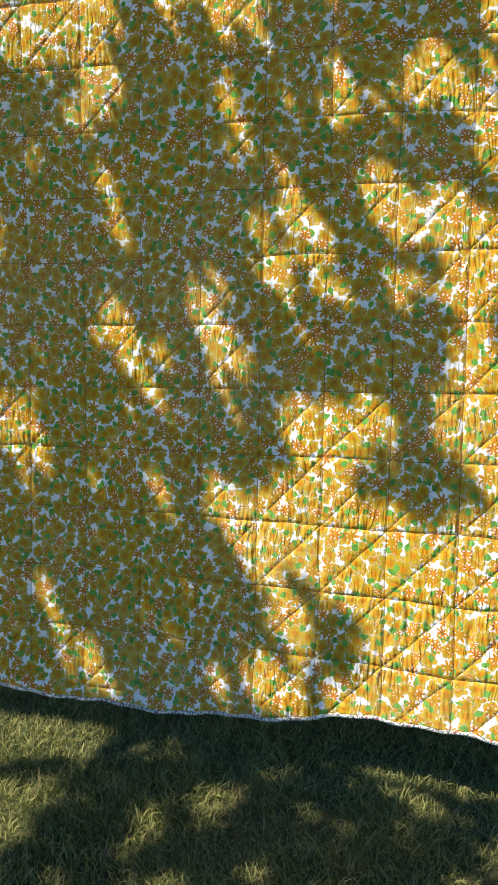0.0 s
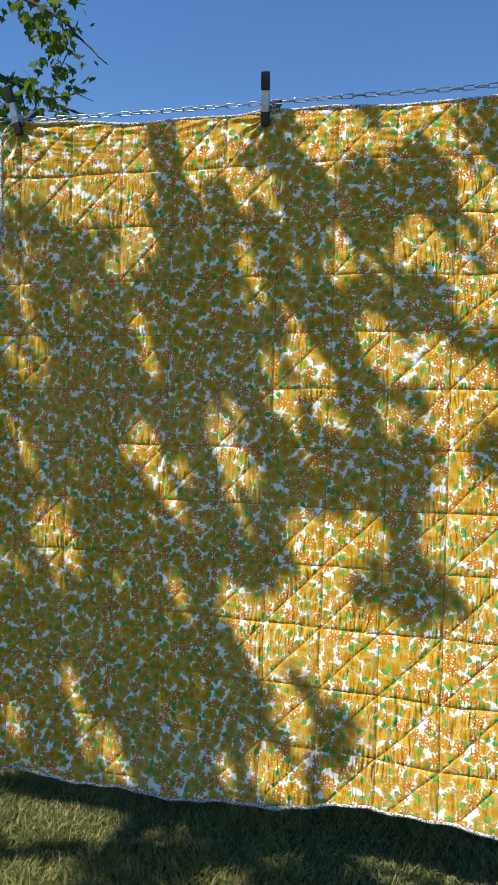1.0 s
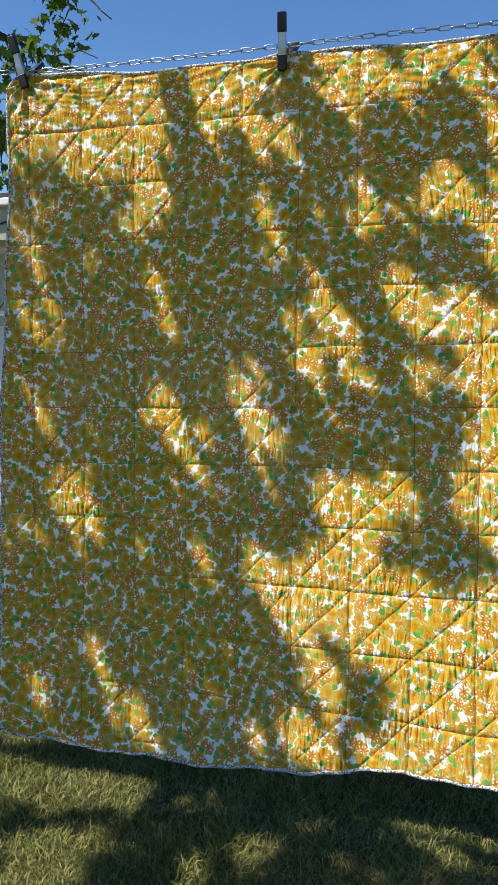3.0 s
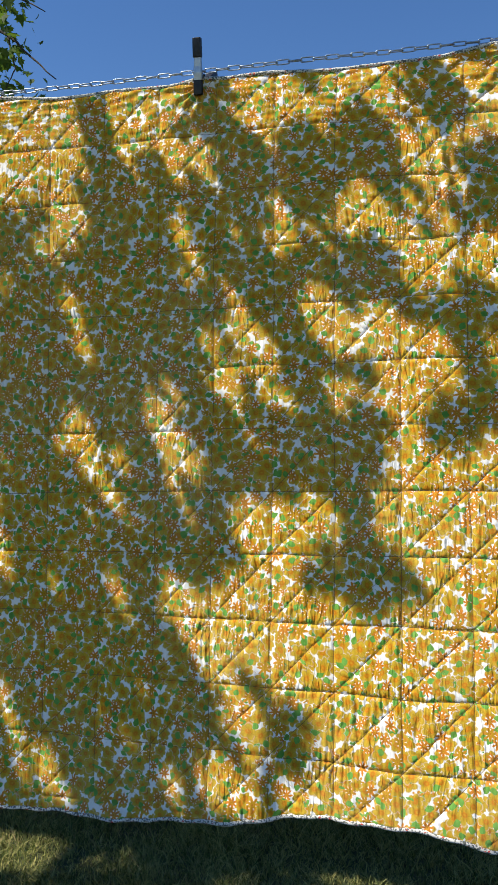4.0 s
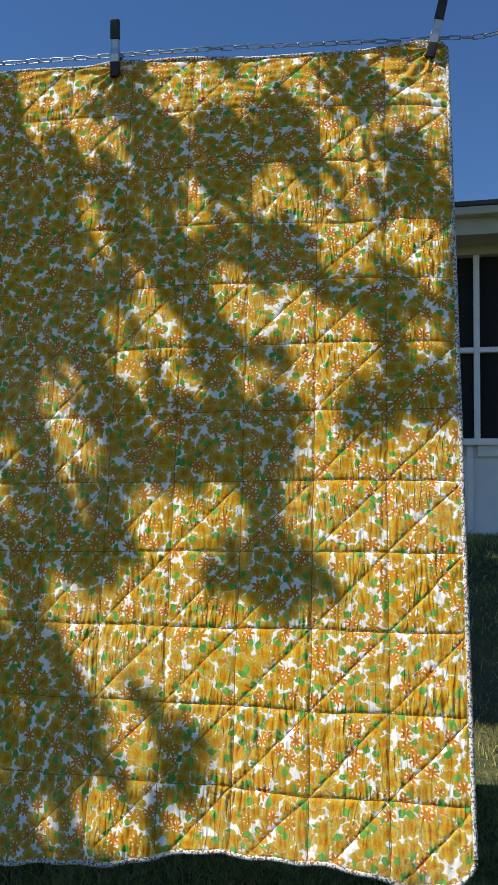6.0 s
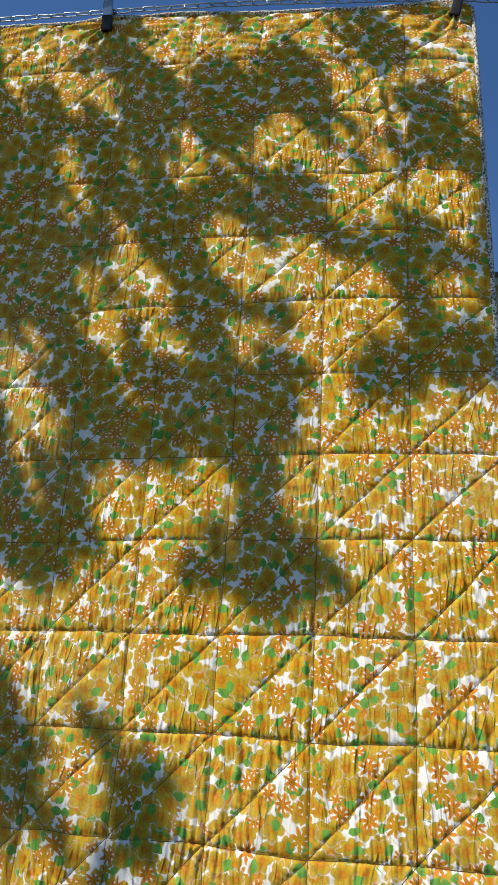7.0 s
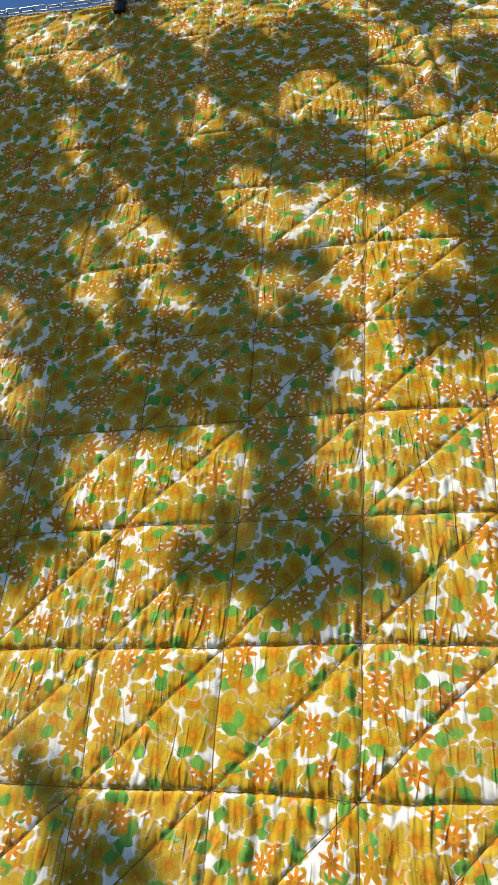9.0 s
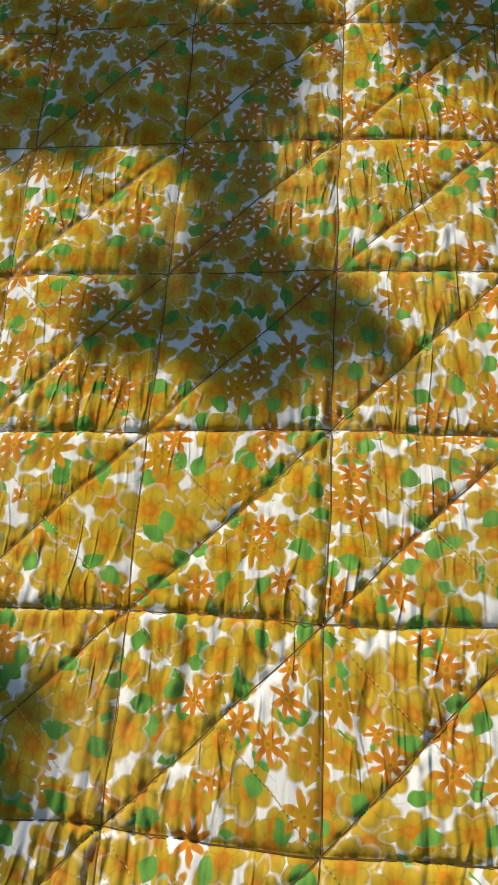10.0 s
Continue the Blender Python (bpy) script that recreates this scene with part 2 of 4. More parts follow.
        # the cloth stays white between the petals
        return n.mix(mask, n.mix(n.math("MULTIPLY", drawn, n.step(far, big * 0.72, big * 0.50)), col, cloth), tone)

    # small loose petals and leaves beneath the drawing fill the ground
    col = gold_layer(col, 28.5, (0.2, 0.7), 5.0, 0.0150, 0.0226, -0.1, 1.1)
    col = leaf_layer(col, 26.3, (0.3, 0.2), 0.0108, 0.0078, 0.40)
    col = daisy_layer(col, 25.0, (0.7, 0.2), 6.0, 0.0060, 0.0155, 0.72, 1.1)
    # one drawing of blossoms and daisies side by side
    col = gold_layer(col, 23.0, (0.5, 0.0), 5.0, 0.0172, 0.0262, 0.42, 0.75)
    col = gold_layer(col, 23.0, (0.5, 0.0), 6.0, 0.0170, 0.0250, 0.75, 1.1)
    col = leaf_layer(col, 20.6, (0.65, 0.35), 0.0112, 0.0080, 0.25)
    col = daisy_layer(col, 23.0, (0.5, 0.0), 7.0, 0.0084, 0.0208, -0.1, 0.42)
    # faded and soiled a little, unevenly
    col = n.mix(n.step(n.noise(uv, 3.0, 3.0), 0.4, 0.75, 0.0, 0.10), col, (0.55, 0.48, 0.36))
    n.colour(col)
    n.bsdf.inputs["Specular IOR Level"].default_value = 0.03
    weave = n.noise(uv, 900.0, 2.0)
    soft = n.noise(uvn.outputs[0], 1.0, 2.0, 0.5, (92.0, 20.0, 1.0))
    # sharp upright creases where the thread gathers the cloth
    flat = uvn.outputs[0]

    def crease_lines(across, down, width, seed, turn=0.10):
        m = n.add("ShaderNodeMapping")
        n.feed(m.inputs["Vector"], flat)
        m.inputs["Location"].default_value = (seed, seed, 0)
        m.inputs["Rotation"].default_value = (0, 0, turn)
        v = n.noise(m.outputs[0], 1.0, 0.4, 0.4, (across, down, 1.0))
        return n.step(n.math("ABSOLUTE", n.math("SUBTRACT", v, 0.5)), width, 0.0)

    here = n.step(n.noise(flat, 11.0, 2.0), 0.48, 0.62)
    there = n.step(n.noise(flat, 10.0, 2.0, 0.5, (1.0, 1.3, 1.0)), 0.48, 0.62)
    lines = n.math("ADD", n.math("MULTIPLY", crease_lines(62.0, 11.0, 0.070, 3.1), here), n.math("MULTIPLY", crease_lines(85.0, 16.0, 0.080, 7.7, -0.12), there))
    h = n.math("MULTIPLY_ADD", weave, 0.05, n.math("MULTIPLY", soft, 1.0))
    h = n.math("SUBTRACT", h, n.math("MULTIPLY", lines, 0.48))
    n.bump(h, 0.72, 0.0030)
    return n.mat


def binding_print():
    n = Nodes("vine_print_cotton", 0.85)
    uv = n.object_coords()
    v = n.noise(uv, 230.0, 2.0)
    dark = n.step(v, 0.50, 0.54)
    spots = n.step(n.noise(uv, 95.0, 1.0), 0.67, 0.70)
    col = n.mix(dark, (0.60, 0.59, 0.55), (0.10, 0.11, 0.10))
    col = n.mix(spots, col, (0.50, 0.05, 0.04))
    n.colour(col)
    n.bump(n.noise(uv, 60.0, 3.0), 0.5, 0.002)
    return n.mat


def leaf_material(name, one, two, through_it=0.45):
    n = Nodes(name, 0.65)
    n.bsdf.inputs["Specular IOR Level"].default_value = 0.25
    g = n.add("ShaderNodeNewGeometry")
    tone = n.mix(g.outputs["Random Per Island"], one, two)
    n.colour(tone)
    t = n.add("ShaderNodeBsdfTranslucent")
    n.feed(t.inputs[0], n.mix(0.5, tone, (0.20, 0.33, 0.03)))
    m = n.add("ShaderNodeMixShader")
    m.inputs[0].default_value = through_it
    n.nt.links.new(n.bsdf.outputs[0], m.inputs[1])
    n.nt.links.new(t.outputs[0], m.inputs[2])
    n.nt.links.new(m.outputs[0], n.nt.nodes["Material Output"].inputs[0])
    return n.mat


MAT_PRINT = quilt_print()
MAT_BINDING = binding_print()
MAT_BACKING = plain("backing_cotton", (0.70, 0.68, 0.62), 0.85, 0, 0.12, 40, 0.002)
MAT_THREAD = plain("brown_thread", (0.15, 0.078, 0.014), 0.6, 0, 0.3, 300)
MAT_THREAD_PALE = plain("yellow_thread", (0.58, 0.40, 0.09), 0.6, 0, 0.3, 300)
MAT_STEEL = plain("zinc_plated_steel", (0.42, 0.43, 0.44), 0.33, 1.0, 0.2, 60)
MAT_CHAIN = plain("chain_steel", (0.38, 0.43, 0.52), 0.32, 1.0, 0.25, 90)
MAT_RUBBER = plain("black_vinyl", (0.005, 0.005, 0.006), 0.45, 0, 0.3, 80, 0.001)
MAT_BARK = plain("grey_bark", (0.075, 0.060, 0.050), 0.9, 0, 0.45, 14, 0.02)
MAT_LEAF = leaf_material("maple_leaf", (0.030, 0.066, 0.012), (0.085, 0.15, 0.022), 0.35)
MAT_GRASS = leaf_material("grass_blade", (0.026, 0.058, 0.010), (0.46, 0.42, 0.15), 0.25)
MAT_STRAW = leaf_material("dry_grass", (0.20, 0.14, 0.06), (0.32, 0.25, 0.12), 0.2)
MAT_WHITE = plain("white_paint", (0.74, 0.75, 0.74), 0.55, 0, 0.10, 9, 0.001)
MAT_SOFFIT = plain("aged_cream_paint", (0.40, 0.41, 0.32), 0.6, 0, 0.12, 9)
MAT_SHINGLE = plain("asphalt_shingle", (0.07, 0.065, 0.06), 0.95, 0, 0.5, 60, 0.004)
MAT_MORTAR = plain("painted_mortar", (0.70, 0.71, 0.69), 0.8, 0, 0.10, 30, 0.002)
# the insect screens, and the shade inside the porch as a near-black colour
MAT_SCREEN_SHADE = plain("dark_screen_and_porch_shade", (0.010, 0.010, 0.011), 0.9, 0, 0.3, 200)
MAT_TEAL = plain("faded_teal_pot", (0.10, 0.20, 0.20), 0.6, 0, 0.2, 20)
MAT_TERRA = plain("terracotta", (0.38, 0.16, 0.08), 0.8, 0, 0.25, 25)
MAT_WOOD = plain("weathered_wood", (0.22, 0.16, 0.11), 0.8, 0, 0.35, 30, 0.003)


def ground_material():
    n = Nodes("lawn_soil", 0.95)
    co = n.object_coords()
    a = n.step(n.noise(co, 26.0, 5.0), 0.35, 0.65)
    b = n.step(n.noise(co, 1.6, 3.0), 0.4, 0.65)
    col = n.mix(a, (0.030, 0.046, 0.013), (0.090, 0.100, 0.032))
    n.colour(n.mix(n.math("MULTIPLY", b, 0.5), col, (0.18, 0.135, 0.06)))
    n.bump(n.noise(co, 70.0, 5.0), 0.8, 0.02)
    return n.mat


MAT_GROUND = ground_material()


# ---- ground ----
def ground_height(x, y):
    """Level under the quilt; behind it the lawn climbs to the porch and falls away to the brick wing."""
    x, y = np.asarray(x, float), np.asarray(y, float)
    k = np.clip((y - 0.9) / 3.4, 0, 1)
    k = k * k * (3 - 2 * k)
    left, back = np.clip((-1.8 - x) / 3.0, 0, 1), np.clip((y - 1.5) / 5.2, 0, 1)
    dip = 0.95 * left * left * (3 - 2 * left) * back * back * (3 - 2 * back)
    return k * np.clip(0.182 * (x + 2.15), -0.36, 0.56) - dip + 0.012 * gnoise(x * 1.7, y * 1.7, 5)


def axis_steps(low, high, step, far):
    near = np.arange(low, high + 1e-6, step)
    out = [low - 0.5 * 1.5**i for i in range(1, far)]
    return np.array(sorted(out) + list(near) + [high + 0.5 * 1.5**i for i in range(1, far)])


gx, gy = axis_steps(-9, 5, 0.08, 16), axis_steps(-3, 8.5, 0.08, 16)
GX, GY = np.meshgrid(gx, gy)
ground = put("ground", sheet("ground", np.stack([GX, GY, ground_height(GX, GY)], -1)[:, ::-1]), MAT_GROUND)
tagged(ground, "lawn soil under patchy mown grass in dappled shade", "lawn", kind="structure")


def blades(name, count, x0, x1, y0, y1, tall, wide, material, label, category, seed, dense=None):
    """Grass: bent tapering blades, three triangles each."""
    rs = np.random.RandomState(seed)
    x, y = rs.uniform(x0, x1, count), rs.uniform(y0, y1, count)
    if dense is not None:
        keep = rs.rand(count) < dense(x, y)
        x, y = x[keep], y[keep]
    count = len(x)
    z = ground_height(x, y) - 0.004
    turn, lean_way = rs.uniform(0, math.tau, count), rs.uniform(0, math.tau, count)
    clump = 0.7 + 0.5 * gnoise(x * 6, y * 6, seed + 1)
    h = tall * rs.uniform(0.45, 1.15, count) * clump
    lean = h * rs.uniform(0.25, 1.5, count)
    w = wide * rs.uniform(0.6, 1.2, count)
    sx, sy = np.cos(turn) * w / 2, np.sin(turn) * w / 2
    lx, ly = np.cos(lean_way) * lean, np.sin(lean_way) * lean
    base = np.stack([x, y, z], -1)
    side = np.stack([sx, sy, 0 * sx], -1)
    mid = base + np.stack([lx * 0.35, ly * 0.35, h * 0.6], -1)
    tip = base + np.stack([lx, ly, h * 0.95], -1)
    verts = np.stack([base - side, base + side, mid + side * 0.8, mid - side * 0.8, tip], 1).reshape(-1, 3)
    k = np.arange(count)[:, None] * 5
    tris = np.concatenate([k + [0, 1, 2], k + [0, 2, 3], k + [3, 2, 4]], 1).reshape(-1, 3)
    me = bpy.data.meshes.new(name)
    me.vertices.add(len(verts))
    me.vertices.foreach_set("co", verts.reshape(-1).astype(np.float32))
    me.loops.add(tris.size)
    me.loops.foreach_set("vertex_index", tris.reshape(-1).astype(np.int32))
    me.polygons.add(len(tris))
    me.polygons.foreach_set("loop_start", np.arange(0, tris.size, 3, dtype=np.int32))
    me.update(calc_edges=True)
    ob = put(name, me, material)
    return tagged(ob, label, category, kind="stuff")


blades("grass", 215000, -1.9, 1.2, -0.9, 0.95, 0.046, 0.0030, MAT_GRASS, "short uneven green lawn grass in dappled light", "grass", 11)
blades("grass_verge", 60000, -3.2, 2.4, -1.6, 1.9, 0.045, 0.0040, MAT_GRASS, "short mown grass further round the quilt", "grass", 14,
       lambda x, y: np.where((x > -1.9) & (x < 1.2) & (y > -0.9) & (y < 0.95), 0.0, 1.0))
blades("grass_beyond", 45000, -6.0, 4.0, 1.9, 4.7, 0.07, 0.006, MAT_GRASS, "lawn grass running back to the house wall", "grass", 12)
blades("grass_by_house", 14000, -8.0, -3.6, 4.7, 7.6, 0.09, 0.008, MAT_GRASS, "long uneven grass below the brick wing", "grass", 15)
blades("dry_grass", 30000, -1.6, 0.2, -0.7, 0.7, 0.040, 0.0030, MAT_STRAW, "dry straw-coloured grass and clippings below the quilt", "dry grass", 13,
       lambda x, y: np.clip(0.15 + 1.1 * np.exp(-((x + 0.72) ** 2 / 0.09 + (y - 0.10) ** 2 / 0.02)), 0, 1))


# ---- the quilt ----
def edge_top(c):
    """Row of the top edge: hung from three clamps, sagging a little between them."""
    sag = 0.05 + 0.05 * np.clip(np.sin((c - 5.3) / 4.8 * np.pi), 0, 1) + 0.03 * np.sin(c * 2.6) * np.clip(c / 3, 0, 1)
    lift = -0.34 * np.exp(-((c - 0.25) / 0.95) ** 2) - 0.08 * np.exp(-((c - 5.3) / 0.35) ** 2) - 0.05 * np.exp(-((c - 10.1) / 0.35) ** 2)
    drop = 0.10 * np.clip((0.12 - c) / 0.12, 0, 1) ** 2 + 0.22 * np.clip((c - 10.25) / 0.3, 0, 1) ** 2 - 0.07 * np.clip((c - 6.5) / 2.0, 0, 1)
    return sag + lift + drop


def edge_bottom(c):
    k = np.clip((c - 1.8) / 5.6, 0, 1)
    low = 11.83 + 0.40 * k * k * (3 - 2 * k) - 0.10 * np.clip((c - 8.0) / 2.4, 0, 1) - 0.13 * np.exp(-((c - 3.0) / 1.3) ** 2) + 0.05 * np.exp(-((c - 0.9) / 0.6) ** 2) + 0.03 * np.sin(c * 3.1) + 0.012 * np.sin(c * 9.7)
    right = np.clip((0.42 - c) / 0.42, 0, 1)
    left = np.clip((c - (COLS - 0.45)) / 0.45, 0, 1)
    return low - 0.36 * (1 - np.sqrt(1 - right**2 * 0.999)) - 0.45 * (1 - np.sqrt(1 - left**2 * 0.999))


def edge_left(r):
    """Column of the left edge: drawn in at the top, flaring towards the hem."""
    k = np.clip((np.asarray(r, float) - 0.8) / 6.4, 0, 1)
    return COLS - 0.19 + 0.28 * k * k * (3 - 2 * k) + 0.02 * np.sin(np.asarray(r, float) * 2.3)


def seam_shift(c, r):
    """The seams wander a little off the grid."""
    dc = 0.022 * gnoise(c * 0.9, r * 0.9, 21) + 0.010 * gnoise(c * 3.1, r * 3.1, 22)
    dr = 0.030 * gnoise(c * 0.8, r * 0.8, 23) + 0.012 * gnoise(c * 3.3, r * 3.3, 24)
    dr = dr - 0.10 * np.exp(-((c - 1.75) / 0.8) ** 2 - ((r - 3.0) / 0.4) ** 2)
    return dc, dr


def relief(c, r):
    """Padding between the lines of stitching, puckers, and the folds below the clamps; metres."""
    dc, dr = seam_shift(c, r)
    a, b = c + dc, r + dr

    def near(v, scale):
        return np.abs(v - np.round(v)) * G * scale

    def puff(d, soft):
        return 1 - np.exp(-d / soft)

    d1, d2 = near(a, 1), near(b, 1)
    d3, d4 = near(a - b, 0.7071), near(a + b, 0.7071)
    h = 0.0036 * puff(d1, 0.010) * puff(d2, 0.0085) * (0.55 + 0.45 * puff(d3, 0.0075)) * (0.88 + 0.12 * puff(d4, 0.004))
    groove = puff(d2, 0.0022) * puff(d3, 0.0020) * (0.4 + 0.6 * puff(d1, 0.0025))
    h = h - 0.0020 * np.exp(-d2 / 0.0026) - 0.0019 * np.exp(-d3 / 0.0026) - 0.0016 * np.exp(-d1 / 0.0026)
    u, v = c * G, r * G
    # short crumpled puckers drawn in by the thread: upright for the most part, deepest at the level seams
    warp_u = 0.006 * gnoise(u * 12, v * 12, 31)
    p, q = u + warp_u + 0.10 * v, v + 0.006 * gnoise(u * 12, v * 12, 75)
    broad = np.abs(gnoise(p * 80, q * 15, 33)) ** 0.8
    mid = gnoise(p * 34, q * 17, 76)
    fine = np.abs(gnoise(p * 100, q * 20, 39)) ** 0.8
    pull = 0.60 + 0.50 * np.exp(-d2 / 0.020)
    patch = np.clip(0.70 + 0.95 * gnoise(u * 8, v * 8, 34), 0.12, 1.6) * (1 - 0.75 * np.exp(-((r / 1.0) ** 2)))
    h = h + (0.0058 * (broad - 0.33) + 0.0022 * mid + 0.0034 * (fine - 0.33)) * pull * patch * groove
    slant = np.abs(gnoise((u + v) * 58, (u - v) * 20, 35)) ** 0.8
    h = h + 0.0042 * (slant - 0.33) * np.exp(-d3 / 0.020) * groove
    # level wrinkles along the slack top edge
    slack = np.exp(-((r / 0.9) ** 2))
    h = h + 0.0027 * slack * gnoise(u * 15, v * 72 + 2 * gnoise(u * 5, v * 5, 36), 37)
    # a few deeper pleats where the top layer has shifted
    for c0, r0, long in ((2.66, 10.3, 0.38), (1.8, 10.4, 0.28), (2.3, 6.4, 0.3), (7.4, 1.6, 0.3)):
        h = h - 0.0050 * np.exp(-(((c - c0 + 0.06 * (r - r0)) / 0.045) ** 2) - ((r - r0) / long) ** 2)
    # folds fanning out from each clamp
    for c0, r0, k in ((0.28, -0.1, 15), (5.3, 0.2, 13), (10.05, 0.15, 12)):
        x, y = (c - c0) * G, (r - r0) * G + 0.01
        far, way = np.sqrt(x * x + y * y), np.arctan2(x, y)
        h = h + 0.006 * np.exp(-far / 0.10) * np.clip(far / 0.03, 0, 1) * np.sin(way * k + 2 * gnoise(far * 20, way * 2, 38))
    # the creased knot of folds under the right-hand clamp
    h = h + 0.009 * np.exp(-((c - 1.15 + 0.15 * (r - 2)) / 0.42) ** 2 - ((r - 2.2) / 0.9) ** 2) * np.sin((c + 0.22 * r) * 19 + 1.5 * gnoise(c * 3, r * 3, 92))
    return h


def quilt():
    base = np.array([-0.04, 0.0, 0.12])
    thing = empty("quilt", base, "yellow and orange floral patchwork-stitched quilt hanging from a chain by clamps", "quilt")
    cc = np.concatenate([np.linspace(0.02, 5.2, 500, endpoint=False), np.linspace(5.2, COLS, 380)])  # finer where one comes near
    tt = np.linspace(0, 1, 960)
    R = edge_top(cc)[None, :] * (1 - tt[:, None]) + edge_bottom(cc)[None, :] * tt[:, None]
    C = cc[None, :] + (edge_left(R) - COLS) * np.clip((cc[None, :] - 8.0) / (COLS - 8.0), 0, 1) ** 2
    rim = np.minimum.reduce([C * 1.0, edge_left(R) - C, R - edge_top(cc)[None, :], edge_bottom(cc)[None, :] - R]) * G
    H = relief(C, R) * np.clip(rim / 0.006, 0, 1)
    P = quilt_place(C, R, H) - base
    UV = np.stack([-C * G, -R * G], -1)
    put("quilt_top", sheet("quilt_top", P, UV), MAT_PRINT, thing, "gold, orange and green flower print on white cotton")
    back = quilt_place(C[::8, ::8], R[::8, ::8], -0.011 + 0.4 * H[::8, ::8]) - base
    put("backing", sheet("backing", back[:, ::-1]), MAT_BACKING, thing, "plain pale cotton backing")
    # the binding rolled over the rim
    top = [(c, float(edge_top(np.array(c)))) for c in np.linspace(0.02, COLS, 260)]
    left = [(COLS, float(r)) for r in np.linspace(top[-1][1], float(edge_bottom(np.array(COLS))), 300)[1:-1]]
    low = [(c, float(edge_bottom(np.array(c)))) for c in np.concatenate([np.linspace(COLS, COLS - 0.45, 40), np.linspace(COLS - 0.45, 0.45, 240)[1:-1], np.linspace(0.45, 0.02, 40)])]
    right = [(0.02, float(r)) for r in np.linspace(low[-1][1], top[0][1], 300)[1:-1]]
    for run in (top, left, low, right):
        arr = np.array(run)
        arr[:, 0] += (edge_left(arr[:, 1]) - COLS) * np.clip((arr[:, 0] - 8.0) / (COLS - 8.0), 0, 1) ** 2
        wig = 0.0016 * gnoise(arr[:, 0] * 9, arr[:, 1] * 9, 41) + 0.004
        line = quilt_place(arr[:, 0], arr[:, 1], wig) - base
        bm = bmesh.new()
        rings = []
        for i, p in enumerate(line):
            ahead = Vector(line[min(i + 1, len(line) - 1)] - line[max(i - 1, 0)]).normalized()
            out = Vector(QW @ np.array([0.0, -1.0, 0.0]))
            across = ahead.cross(out).normalized()
            ring = []
            for q in range(8):
                f = q / 8 * math.tau
                ring.append(bm.verts.new(Vector(p) + across * (0.0050 * math.cos(f)) + out * (0.0055 * math.sin(f) - 0.004)))
            rings.append(ring)
        for one, two in zip(rings[:-1], rings[1:]):
            for q in range(8):
                bm.faces.new((one[q], one[(q + 1) % 8], two[(q + 1) % 8], two[q]))
        bm.faces.new(rings[0])
        bm.faces.new(list(reversed(rings[-1])))
        part("binding", bm, MAT_BINDING, thing, "white binding with a small dark vine print", True)
    # runs of stitching
    def stitch_run(way, index):
        n = 900
        if way == "col":
            r = np.linspace(0.05, 11.8, n)
            c = np.full(n, float(index))
        elif way == "row":
            c = np.linspace(0.08, COLS - 0.08, n)
            r = np.full(n, float(index))
        elif way == "rise":  # c - r = index
            r = np.linspace(0.05, 11.9, n)
            c = r + index
        else:  # c + r = index
            r = np.linspace(0.05, 11.9, n)
            c = index - r
        for _ in range(3):
            dc, dr = seam_shift(c, r)
            if way == "col":
                c = index - dc
            elif way == "row":
                r = index - dr
            elif way == "rise":
                c = index + r + dr - dc
            else:
                c = index - r - dr - dc
        ok = (c > 0.1) & (c < COLS - 0.1) & (r > edge_top(np.clip(c, 0.02, COLS)) + 0.06) & (r < edge_bottom(np.clip(c, 0.02, COLS)) - 0.06)
        c, r = c[ok], r[ok]
        if len(c) < 30:
            return
        P = quilt_place(c, r, relief(c, r) + 0.0011) - base
        gone = np.concatenate([[0], np.cumsum(np.linalg.norm(np.diff(P, axis=0), axis=1))])
        pitch = 0.0042
        starts = np.arange(0, gone[-1] - pitch, pitch)
        a = np.stack([np.interp(starts, gone, P[:, i]) for i in range(3)], -1)
        b = np.stack([np.interp(starts + pitch * (1.0 if way in ("row", "rise", "col") else 0.6), gone, P[:, i]) for i in range(3)], -1)
        out = QW @ np.array([0.0, -1.0, 0.0])
        along = (b - a) / np.linalg.norm(b - a, axis=1)[:, None]
        side = np.cross(along, out) * (0.00048 if way == "col" else 0.00056 if way in ("row", "rise") else 0.00034)
        verts = np.stack([a + side, b + side, b - side, a - side], 1).reshape(-1, 3) + out * 0.0002
        k = np.arange(len(a))[:, None] * 4
        me = mesh_of("stitching", verts, (k + [3, 2, 1, 0]).tolist())
        put("stitching", me, MAT_THREAD if way in ("row", "rise", "col") else MAT_THREAD_PALE, thing, "")

    for i in range(1, 11):
        stitch_run("col", i)
    for i in range(1, 12):
        stitch_run("row", i)
    for i in range(-11, 11):
        stitch_run("rise", i)
    for i in range(2, 23):
        stitch_run("fall", i)
    return thing


quilt()


# ---- the chain ----
def chain_line(x):
    """The chain's run: nearly level behind the quilt, rising beyond its right-hand corner."""
    c = (0.76 - x) / G
    r = np.interp(c, [-12, -0.7, 0.8, 2.1, 4.5, 8.0, 10.9, 30], [-2.9, -0.55, -0.30, -0.19, -0.15, -0.13, -0.11, -0.25])
    p = quilt_place(np.clip(c, -0.5, 10.9), r, -0.003)
    return np.array([x, p[1], p[2]])


